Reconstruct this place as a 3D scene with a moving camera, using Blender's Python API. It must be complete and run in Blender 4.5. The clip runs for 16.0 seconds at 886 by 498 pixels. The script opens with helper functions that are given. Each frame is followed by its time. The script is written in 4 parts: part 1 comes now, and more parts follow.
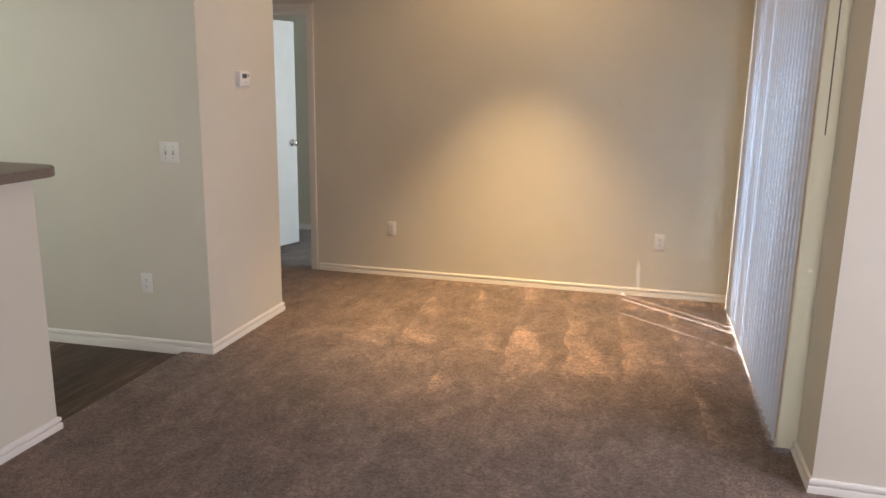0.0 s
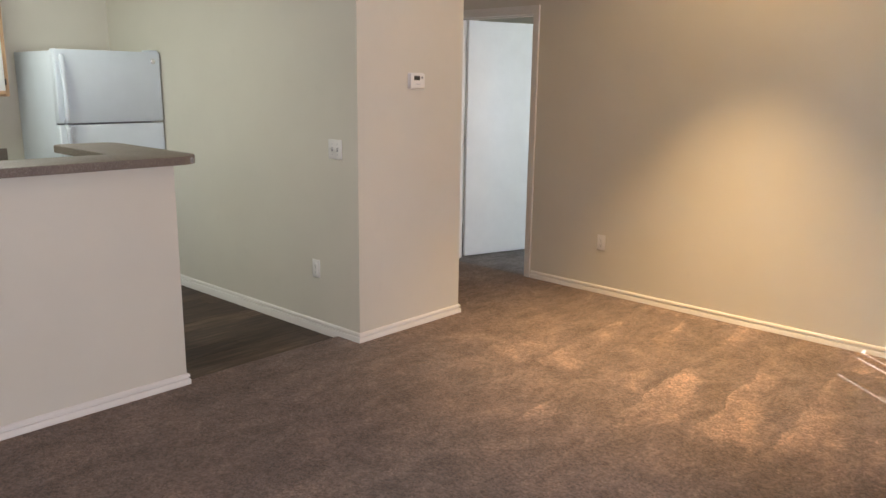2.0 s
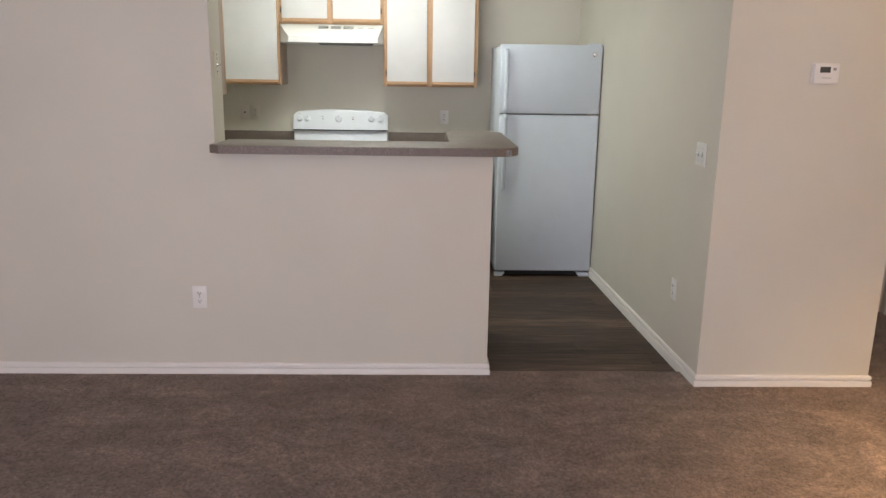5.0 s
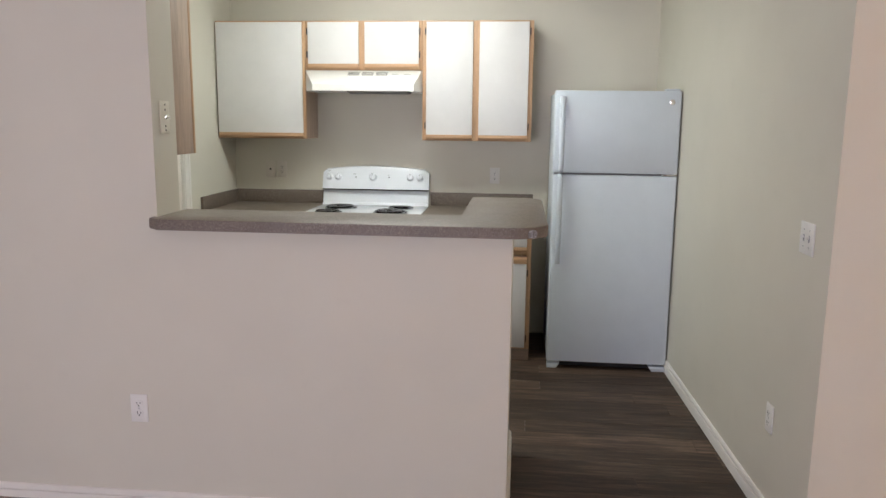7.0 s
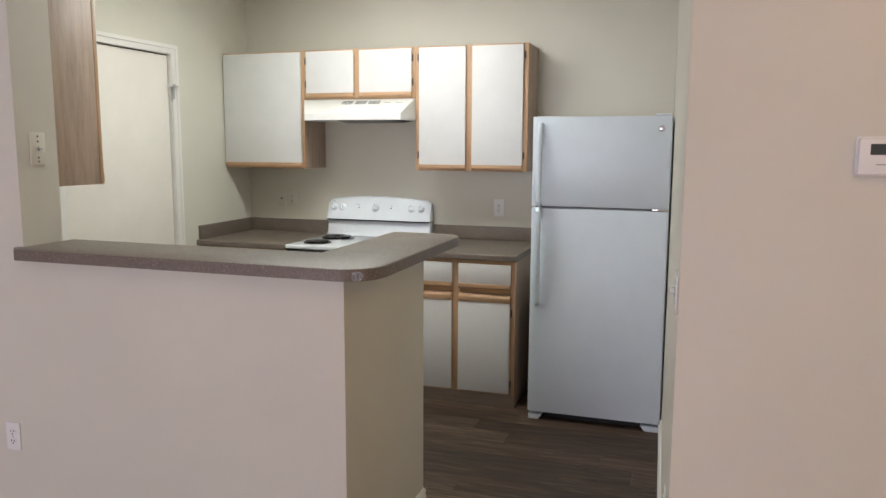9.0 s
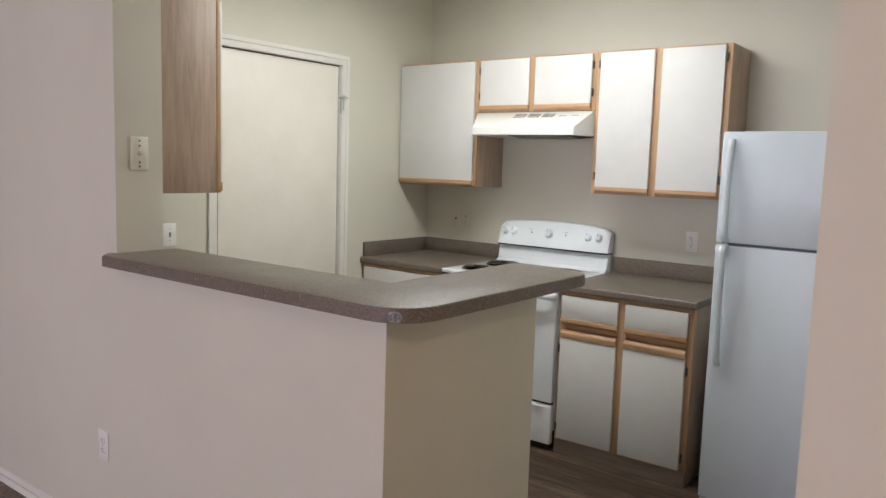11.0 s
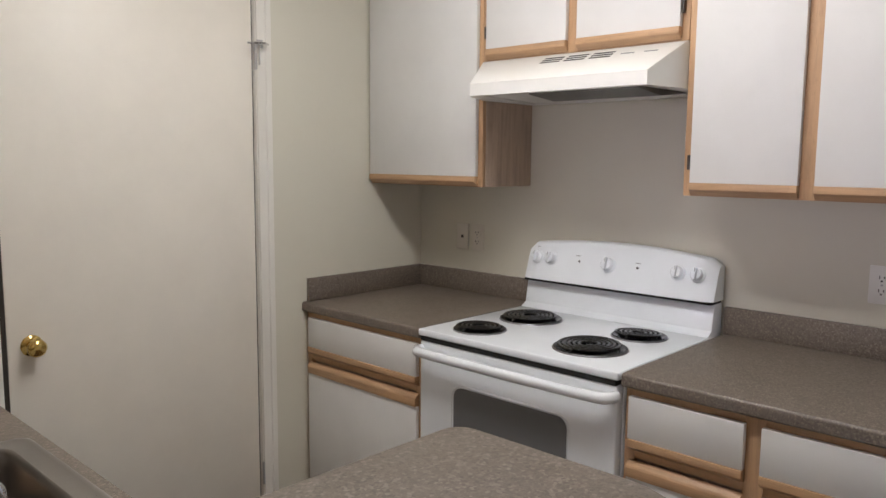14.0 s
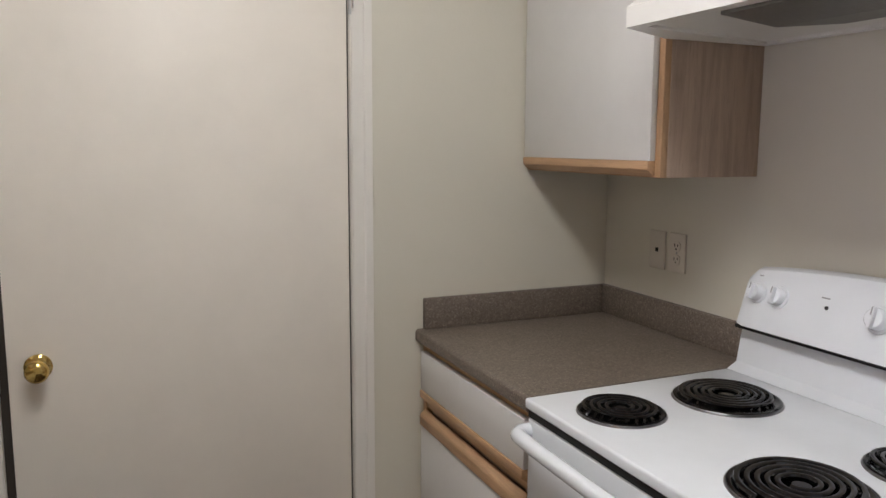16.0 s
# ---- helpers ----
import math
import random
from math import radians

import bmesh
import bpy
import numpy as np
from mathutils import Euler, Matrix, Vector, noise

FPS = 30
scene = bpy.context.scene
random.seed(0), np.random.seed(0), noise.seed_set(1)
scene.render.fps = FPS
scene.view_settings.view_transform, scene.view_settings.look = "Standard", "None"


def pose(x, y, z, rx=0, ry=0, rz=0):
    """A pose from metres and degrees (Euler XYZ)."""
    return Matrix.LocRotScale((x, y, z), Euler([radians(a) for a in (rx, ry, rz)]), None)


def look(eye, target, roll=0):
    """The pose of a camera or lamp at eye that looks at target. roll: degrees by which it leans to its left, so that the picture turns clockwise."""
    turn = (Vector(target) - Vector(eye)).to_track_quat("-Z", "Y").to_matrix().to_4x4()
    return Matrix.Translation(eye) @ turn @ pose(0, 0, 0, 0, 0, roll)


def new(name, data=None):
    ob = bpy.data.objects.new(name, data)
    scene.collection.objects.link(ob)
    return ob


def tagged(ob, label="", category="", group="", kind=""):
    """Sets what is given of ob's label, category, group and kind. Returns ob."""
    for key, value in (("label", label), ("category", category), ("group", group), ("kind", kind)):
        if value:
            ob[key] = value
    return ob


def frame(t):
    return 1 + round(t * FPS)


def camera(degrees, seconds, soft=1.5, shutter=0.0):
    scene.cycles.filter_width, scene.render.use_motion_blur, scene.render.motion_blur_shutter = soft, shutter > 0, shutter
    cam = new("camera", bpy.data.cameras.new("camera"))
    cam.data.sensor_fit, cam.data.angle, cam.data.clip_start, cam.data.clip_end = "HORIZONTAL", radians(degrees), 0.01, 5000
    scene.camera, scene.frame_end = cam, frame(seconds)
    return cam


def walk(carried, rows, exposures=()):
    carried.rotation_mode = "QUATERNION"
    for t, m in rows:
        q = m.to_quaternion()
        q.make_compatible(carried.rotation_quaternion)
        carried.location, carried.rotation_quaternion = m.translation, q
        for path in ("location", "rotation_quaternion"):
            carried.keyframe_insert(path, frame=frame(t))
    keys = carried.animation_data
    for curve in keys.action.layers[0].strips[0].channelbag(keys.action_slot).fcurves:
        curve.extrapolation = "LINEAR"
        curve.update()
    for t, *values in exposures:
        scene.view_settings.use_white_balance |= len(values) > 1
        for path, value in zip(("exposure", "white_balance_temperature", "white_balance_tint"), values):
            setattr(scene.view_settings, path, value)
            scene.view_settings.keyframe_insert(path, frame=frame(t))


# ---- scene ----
cam = camera(60.8, 16.0)
EXPOSURES = [(0, 1.53, 6430, 12), (3, 1.57, 6420, 12), (4.5, 1.56, 6390, 14), (7, 1.59, 6280, 16), (11, 1.5, 6290, 17.5), (12.4, 1.46, 6400, 20), (13.3, 1.32, 6430, 23.5), (16, 1.24, 6400, 25.5)]
PATH = [
    (0, (0.139, 0.164, 1.54), (-0.352, 2.053, 1.104), 0.9),
    (0.5, (0.449, 0.319, 1.546), (-0.243, 2.146, 1.119), 0.9),
    (1, (0.779, 0.477, 1.546), (-0.141, 2.2, 1.117), 0.7),
    (1.5, (0.989, 0.693, 1.54), (-0.138, 2.289, 1.114), 0.9),
    (2, (1.136, 0.977, 1.526), (-0.198, 2.404, 1.094), 0.8),
    (2.5, (1.271, 1.242, 1.523), (-0.232, 2.487, 1.084), 0.6),
    (3, (1.371, 1.503, 1.541), (-0.28, 2.539, 1.094), 0.5),
    (3.5, (1.39, 1.776, 1.516), (-0.393, 2.56, 1.065), 0.4),
    (4, (1.42, 2.032, 1.532), (-0.461, 2.533, 1.073), 0.3),
    (4.5, (1.455, 2.264, 1.517), (-0.476, 2.487, 1.044), 0.3),
    (4.7, (1.426, 2.321, 1.521), (-0.511, 2.461, 1.044), 0.6),
    (6.8, (0.505, 2.721, 1.531), (-1.455, 2.546, 1.175), 0.7),
    (7, (0.395, 2.754, 1.54), (-1.565, 2.557, 1.197), 0.6),
    (7.5, (0.18, 2.926, 1.553), (-1.776, 2.649, 1.242), 0.4),
    (8, (0.062, 3.243, 1.561), (-1.879, 2.858, 1.275), 0.0),
    (8.2, (0.016, 3.359, 1.565), (-1.919, 2.94, 1.28), 0.0),
    (10.3, (-0.439, 4.142, 1.531), (-2.141, 3.116, 1.292), 1.3),
    (10.5, (-0.557, 4.111, 1.537), (-2.223, 3.026, 1.303), 1.5),
    (11, (-0.823, 4.026, 1.528), (-2.405, 2.822, 1.303), 1.8),
    (11.5, (-1.115, 3.936, 1.515), (-2.634, 2.654, 1.29), 1.7),
    (12, (-1.383, 3.756, 1.488), (-2.845, 2.411, 1.262), 1.5),
    (12.5, (-1.656, 3.527, 1.489), (-3.088, 2.151, 1.265), 1.2),
    (13, (-1.987, 3.387, 1.495), (-3.382, 1.972, 1.27), 0.8),
    (13.5, (-2.258, 3.25, 1.503), (-3.673, 1.855, 1.274), 0.4),
    (14, (-2.558, 3.135, 1.488), (-4.005, 1.775, 1.253), 0.5),
    (14.5, (-2.9, 3.133, 1.499), (-4.317, 1.746, 1.238), 0.3),
    (15, (-3.173, 3.105, 1.505), (-4.493, 1.629, 1.228), 0.2),
    (15.5, (-3.4, 2.939, 1.488), (-4.52, 1.307, 1.198), 0.3),
    (16, (-3.547, 2.726, 1.461), (-4.34, 0.91, 1.188), 0.3),
]
walk(cam, [(t, look(eye, target, roll)) for t, eye, target, roll in PATH], EXPOSURES)


# ---- light ----
CEIL = 2.70
world = bpy.data.worlds.new("sky")
scene.world = world
world.use_nodes = True
wn = world.node_tree.nodes
sky = wn.new("ShaderNodeTexSky")
sky.sky_type, sky.sun_disc = "NISHITA", False
sky.sun_elevation, sky.sun_rotation = radians(59.5), radians(130)
wn["Background"].inputs["Strength"].default_value = 0.05
world.node_tree.links.new(sky.outputs[0], wn["Background"].inputs["Color"])

sun = new("sun", bpy.data.lights.new("sun", "SUN"))
sun.data.energy, sun.data.angle, sun.data.color = 5.0, radians(0.45), (1.0, 0.95, 0.88)
sun.matrix_world = look((0.78 + 3 * 0.77, 5.07 - 3 * 0.64, 3 * 1.70), (0.78, 5.07, 0))


def lamp(name, kind, m, power, color, **settings):
    ob = new(name, bpy.data.lights.new(name, kind))
    ob.data.energy, ob.data.color, ob.matrix_world = power, color, m
    for key, value in settings.items():
        setattr(ob.data, key, value)
    return ob


KITCHEN_LIGHT = (-3.73, 1.98)
DOWNLIGHT = (-0.68, 4.88)
lamp("kitchen_tube_light", "AREA", pose(*KITCHEN_LIGHT, CEIL - 0.105), 7.1, (0.945, 1.0, 0.90), shape="RECTANGLE", size=0.30, size_y=1.15)
lamp("downlight_bulb", "SPOT", pose(*DOWNLIGHT, CEIL - 0.02), 168, (1.0, 0.65, 0.30), spot_size=radians(78), spot_blend=1.0, shadow_soft_size=0.06)
lamp("downlight_spill", "SPOT", pose(*DOWNLIGHT, CEIL - 0.02), 14, (1.0, 0.66, 0.33), spot_size=radians(160), spot_blend=0.35, shadow_soft_size=0.06)
# added lamp: daylight for the living side from a window placed out of view
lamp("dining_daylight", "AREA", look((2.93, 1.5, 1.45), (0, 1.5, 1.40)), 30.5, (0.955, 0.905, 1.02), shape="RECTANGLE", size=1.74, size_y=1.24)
lamp("patio_daylight", "AREA", look((1.05, 4.58, 1.05), (0, 4.58, 1.0)), 19, (0.62, 0.82, 1.0), shape="RECTANGLE", size=1.6, size_y=2.0)
lamp("bedroom_daylight", "AREA", look((0.93, 6.6, 1.5), (-2, 6.6, 1.4)), 22, (0.78, 0.89, 1.0), shape="RECTANGLE", size=0.95, size_y=1.15)


# ---- mesh helpers ----
def finish(bm, angle=38):
    bm.normal_update()
    limit = radians(angle)
    for f in bm.faces:
        f.smooth = True
    for e in bm.edges:
        e.smooth = len(e.link_faces) == 2 and e.calc_face_angle(0) < limit


def mesh(name, bm, material):
    finish(bm)
    data = bpy.data.meshes.new(name)
    bm.to_mesh(data)
    bm.free()
    data.materials.append(material)
    return data


def part(name, bm, material, parent, label=""):
    ob = new(name, mesh(name, bm, material))
    ob.parent = parent
    if parent.parent is None:
        ob.matrix_parent_inverse = parent.matrix_world.inverted()
    return tagged(ob, label) if label else ob


def solid(name, bm, material, label, category, group="", kind=""):
    return tagged(new(name, mesh(name, bm, material)), label, category, group, kind)


def thing(name, at, label, category, group="", kind=""):
    ob = tagged(new(name), label, category, group, kind)
    ob.empty_display_size = 0.1
    ob.matrix_world = Matrix.Translation(at)
    return ob


def box(x0, y0, z0, x1, y1, z1, bevel=0.0, segments=2, bm=None):
    b = bmesh.new()
    bmesh.ops.create_cube(b, size=1)
    for v in b.verts:
        v.co = ((x0 + x1) / 2 + v.co.x * abs(x1 - x0), (y0 + y1) / 2 + v.co.y * abs(y1 - y0), (z0 + z1) / 2 + v.co.z * abs(z1 - z0))
    if bevel:
        bmesh.ops.bevel(b, geom=b.edges[:], offset=bevel, segments=segments, affect="EDGES", profile=0.5)
    return add(bm, b)


def add(bm, b):
    if bm is None:
        return b
    tmp = bpy.data.meshes.new("tmp")
    b.to_mesh(tmp)
    b.free()
    bm.from_mesh(tmp)
    bpy.data.meshes.remove(tmp)
    return bm


def prism(outline, axis, a, b, bevel=0.0, bm=None, segments=2):
    """A closed outline of (u, v) pushed along an axis from a to b. x: (y, z); y: (x, z); z: (x, y)."""
    p = bmesh.new()
    put = {"x": lambda u, v, w: (w, u, v), "y": lambda u, v, w: (u, w, v), "z": lambda u, v, w: (u, v, w)}[axis]
    low = [p.verts.new(put(u, v, a)) for u, v in outline]
    high = [p.verts.new(put(u, v, b)) for u, v in outline]
    n = len(outline)
    p.faces.new(low), p.faces.new(high)
    for i in range(n):
        p.faces.new((low[i], low[(i + 1) % n], high[(i + 1) % n], high[i]))
    bmesh.ops.recalc_face_normals(p, faces=p.faces[:])
    if bevel:
        bmesh.ops.bevel(p, geom=p.edges[:], offset=bevel, segments=segments, affect="EDGES", profile=0.5)
    return add(bm, p)


def round_outline(u0, v0, u1, v1, r, steps=6, corners=(1, 1, 1, 1)):
    """A rectangle with rounded corners, from the low corner anticlockwise."""
    pts = []
    for (cu, cv, start), on in zip(((u0 + r, v0 + r, 180), (u1 - r, v0 + r, 270), (u1 - r, v1 - r, 0), (u0 + r, v1 - r, 90)), corners):
        if not on:
            pts.append((u0 if cu < (u0 + u1) / 2 else u1, v0 if cv < (v0 + v1) / 2 else v1))
            continue
        for k in range(steps + 1):
            a = radians(start + 90 * k / steps)
            pts.append((cu + r * math.cos(a), cv + r * math.sin(a)))
    return pts


def lathe(profile, m, steps=32, bm=None):
    """Turns (radius, height) round z, then places it by the pose m."""
    b = bmesh.new()
    rings = []
    for r, h in profile:
        if r < 1e-5:
            rings.append([b.verts.new((0, 0, h))])
        else:
            rings.append([b.verts.new((r * math.cos(2 * math.pi * k / steps), r * math.sin(2 * math.pi * k / steps), h)) for k in range(steps)])
    for p, q in zip(rings, rings[1:]):
        for k in range(steps):
            l = (k + 1) % steps
            if len(p) == 1 and len(q) == 1:
                continue
            if len(p) == 1:
                b.faces.new((p[0], q[l], q[k]))
            elif len(q) == 1:
                b.faces.new((p[k], p[l], q[0]))
            else:
                b.faces.new((p[k], p[l], q[l], q[k]))
    bmesh.ops.recalc_face_normals(b, faces=b.faces[:])
    b.transform(m)
    return add(bm, b)


def tube(points, radius, steps=10, bm=None, squash=1.0):
    """A round bar along the points, closed at its ends."""
    b = bmesh.new()
    pts = [Vector(p) for p in points]
    rings = []
    ref = Vector((0, 0, 1))
    for i, p in enumerate(pts):
        d = (pts[min(i + 1, len(pts) - 1)] - pts[max(i - 1, 0)]).normalized()
        if i == 0 and abs(d.dot(ref)) > 0.9:
            ref = Vector((1, 0, 0))
        side = d.cross(ref).normalized()
        up = side.cross(d).normalized()
        ref = up
        rings.append([b.verts.new(p + radius * (side * math.cos(2 * math.pi * k / steps) * squash + up * math.sin(2 * math.pi * k / steps))) for k in range(steps)])
    for p, q in zip(rings, rings[1:]):
        for k in range(steps):
            l = (k + 1) % steps
            b.faces.new((p[k], p[l], q[l], q[k]))
    b.faces.new(rings[0]), b.faces.new(rings[-1])
    bmesh.ops.recalc_face_normals(b, faces=b.faces[:])
    return add(bm, b)


def curve_points(points, n=8):
    """Catmull-Rom through the points."""
    p = [Vector(q) for q in points]
    p = [2 * p[0] - p[1]] + p + [2 * p[-1] - p[-2]]
    out = []
    for i in range(1, len(p) - 2):
        for k in range(n):
            t = k / n
            out.append(0.5 * (2 * p[i] + (p[i + 1] - p[i - 1]) * t + (2 * p[i - 1] - 5 * p[i] + 4 * p[i + 1] - p[i + 2]) * t * t
                              + (3 * p[i] - p[i - 1] - 3 * p[i + 1] + p[i + 2]) * t ** 3))
    return out + [p[-2]]


# ---- materials ----
class Mat:
    """A node material with short names for its nodes."""

    def __init__(self, name, color=(0.8, 0.8, 0.8), rough=0.5, metal=0.0, **more):
        self.m = bpy.data.materials.new(name)
        self.m.use_nodes = True
        self.t = self.m.node_tree
        self.b = self.t.nodes["Principled BSDF"]
        self.b.inputs["Base Color"].default_value = (*color, 1)
        self.b.inputs["Roughness"].default_value = rough
        self.b.inputs["Metallic"].default_value = metal
        for key, value in more.items():
            self.b.inputs[key.replace("_", " ")].default_value = value
        self.coord = self.node("ShaderNodeTexCoord").outputs["Object"]
        self.height = None

    def node(self, kind, **props):
        n = self.t.nodes.new(kind)
        for k, v in props.items():
            setattr(n, k, v)
        return n

    def join(self, a, b):
        self.t.links.new(a, b)

    def world(self):
        self.coord = self.node("ShaderNodeNewGeometry").outputs["Position"]
        return self

    def stretch(self, sx, sy, sz):
        n = self.node("ShaderNodeMapping")
        n.inputs["Scale"].default_value = (sx, sy, sz)
        self.join(self.coord, n.inputs["Vector"])
        return n.outputs[0]

    def noise(self, scale, detail=3.0, rough=0.55, vec=None, distortion=0.0):
        n = self.node("ShaderNodeTexNoise")
        n.inputs["Scale"].default_value, n.inputs["Detail"].default_value = scale, detail
        n.inputs["Roughness"].default_value, n.inputs["Distortion"].default_value = rough, distortion
        self.join(vec or self.coord, n.inputs["Vector"])
        return n.outputs["Fac"]

    def voronoi(self, scale, vec=None, output="Distance"):
        n = self.node("ShaderNodeTexVoronoi")
        n.inputs["Scale"].default_value = scale
        self.join(vec or self.coord, n.inputs["Vector"])
        return n.outputs[output]

    def ramp(self, fac, stops):
        n = self.node("ShaderNodeValToRGB")
        while len(n.color_ramp.elements) < len(stops):
            n.color_ramp.elements.new(0.5)
        for e, (at, c) in zip(n.color_ramp.elements, stops):
            e.position, e.color = at, (*c, 1) if len(c) == 3 else c
        self.join(fac, n.inputs[0])
        return n.outputs[0]

    def mix(self, a, b, fac, mode="MIX"):
        n = self.node("ShaderNodeMix", data_type="RGBA", blend_type=mode)
        for value, sock in ((fac, n.inputs[0]), (a, n.inputs[6]), (b, n.inputs[7])):
            if isinstance(value, (int, float)):
                sock.default_value = value
            elif isinstance(value, tuple):
                sock.default_value = (*value, 1)
            else:
                self.join(value, sock)
        return n.outputs[2]

    def math(self, op, a, b=0.0, clamp=False):
        n = self.node("ShaderNodeMath", operation=op, use_clamp=clamp)
        for value, sock in ((a, n.inputs[0]), (b, n.inputs[1])):
            if isinstance(value, (int, float)):
                sock.default_value = value
            else:
                self.join(value, sock)
        return n.outputs[0]

    def xyz(self):
        n = self.node("ShaderNodeSeparateXYZ")
        self.join(self.coord, n.inputs[0])
        return n.outputs

    def color(self, sock):
        self.join(sock, self.b.inputs["Base Color"])
        return self

    def rough(self, fac, low, high):
        n = self.node("ShaderNodeMapRange")
        n.inputs["To Min"].default_value, n.inputs["To Max"].default_value = low, high
        self.join(fac, n.inputs[0])
        self.join(n.outputs[0], self.b.inputs["Roughness"])
        return self

    def bump(self, fac, strength, distance):
        n = self.node("ShaderNodeBump")
        n.inputs["Strength"].default_value, n.inputs["Distance"].default_value = strength, distance
        self.join(fac, n.inputs["Height"])
        if self.height:
            self.join(self.height, n.inputs["Normal"])
        self.height = n.outputs[0]
        self.join(self.height, self.b.inputs["Normal"])
        return self


def wall_paint(name, c):
    m = Mat(name, c, 0.62).world()
    tone = m.noise(1.3, 4)
    spots = m.noise(9.0, 5)
    base = m.ramp(tone, ((0.3, tuple(v * 0.965 for v in c)), (0.7, tuple(min(1, v * 1.03) for v in c))))
    m.color(m.mix(base, tuple(v * 0.95 for v in c), m.ramp(spots, ((0.62, (0, 0, 0)), (0.8, (0.5, 0.5, 0.5))))))
    m.bump(m.noise(170, 3, 0.6), 0.16, 0.002).bump(m.noise(32, 2), 0.10, 0.004)
    m.rough(spots, 0.52, 0.7)
    return m.m


def enamel(name, c, rough=0.3, grain=0.0):
    m = Mat(name, c, rough).world()
    smudge = m.noise(5.5, 5, 0.62)
    m.color(m.ramp(smudge, ((0.3, tuple(v * 0.95 for v in c)), (0.65, c))))
    m.rough(smudge, rough * 0.8, rough * 1.35)
    if grain:
        m.bump(m.noise(420, 2), grain, 0.001)
    else:
        m.bump(m.noise(14, 2), 0.03, 0.004)
    return m.m


def oak(name, c, along="z"):
    m = Mat(name, c, 0.45).world()
    s = {"z": (14, 14, 1.1), "y": (14, 1.1, 14), "x": (1.1, 14, 14)}[along]
    vec = m.stretch(*s)
    grain = m.noise(3.2, 6, 0.65, vec, 0.5)
    pore = m.noise(26, 3, 0.6, vec)
    col = m.ramp(grain, ((0.28, tuple(v * 0.72 for v in c)), (0.52, c), (0.75, tuple(min(1, v * 1.18) for v in c))))
    m.color(m.mix(col, tuple(v * 0.62 for v in c), m.ramp(pore, ((0.58, (0, 0, 0)), (0.72, (0.55, 0.55, 0.55))))))
    m.rough(grain, 0.38, 0.58).bump(pore, 0.2, 0.0015)
    return m.m


def laminate(name):
    m = Mat(name, (0.15, 0.125, 0.105), 0.33).world()
    sep = m.node("ShaderNodeSeparateColor")
    m.join(m.voronoi(250, output="Color"), sep.inputs[0])
    speck = m.ramp(sep.outputs[0], ((0.0, (0.036, 0.026, 0.020)), (0.22, (0.108, 0.083, 0.065)), (0.72, (0.164, 0.130, 0.104)), (0.88, (0.235, 0.192, 0.157)), (1.0, (0.36, 0.305, 0.255))))
    sep2 = m.node("ShaderNodeSeparateColor")
    m.join(m.voronoi(620, output="Color"), sep2.inputs[0])
    spk2 = m.ramp(sep2.outputs[1], ((0.0, (0.07, 0.054, 0.042)), (0.5, (0.150, 0.122, 0.096)), (1.0, (0.26, 0.218, 0.178))))
    cloud = m.noise(6, 4)
    sep3 = m.node("ShaderNodeSeparateColor")
    m.join(m.voronoi(115, output="Color"), sep3.inputs[0])
    fleck = m.math("MULTIPLY", m.ramp(sep3.outputs[2], ((0.90, (0, 0, 0)), (0.93, (1, 1, 1)))), m.ramp(m.voronoi(115), ((0.25, (1, 1, 1)), (0.45, (0, 0, 0)))))
    speck = m.mix(speck, (0.50, 0.43, 0.36), m.math("MULTIPLY", fleck, 0.26))
    m.color(m.mix(m.mix(speck, spk2, 0.40), (0.178, 0.143, 0.115), m.ramp(cloud, ((0.35, (0.20, 0.20, 0.20)), (0.7, (0.48, 0.48, 0.48))))))
    m.rough(m.noise(9, 6, 0.7), 0.38, 0.55).bump(m.noise(190, 3), 0.15, 0.0012)
    return m.m


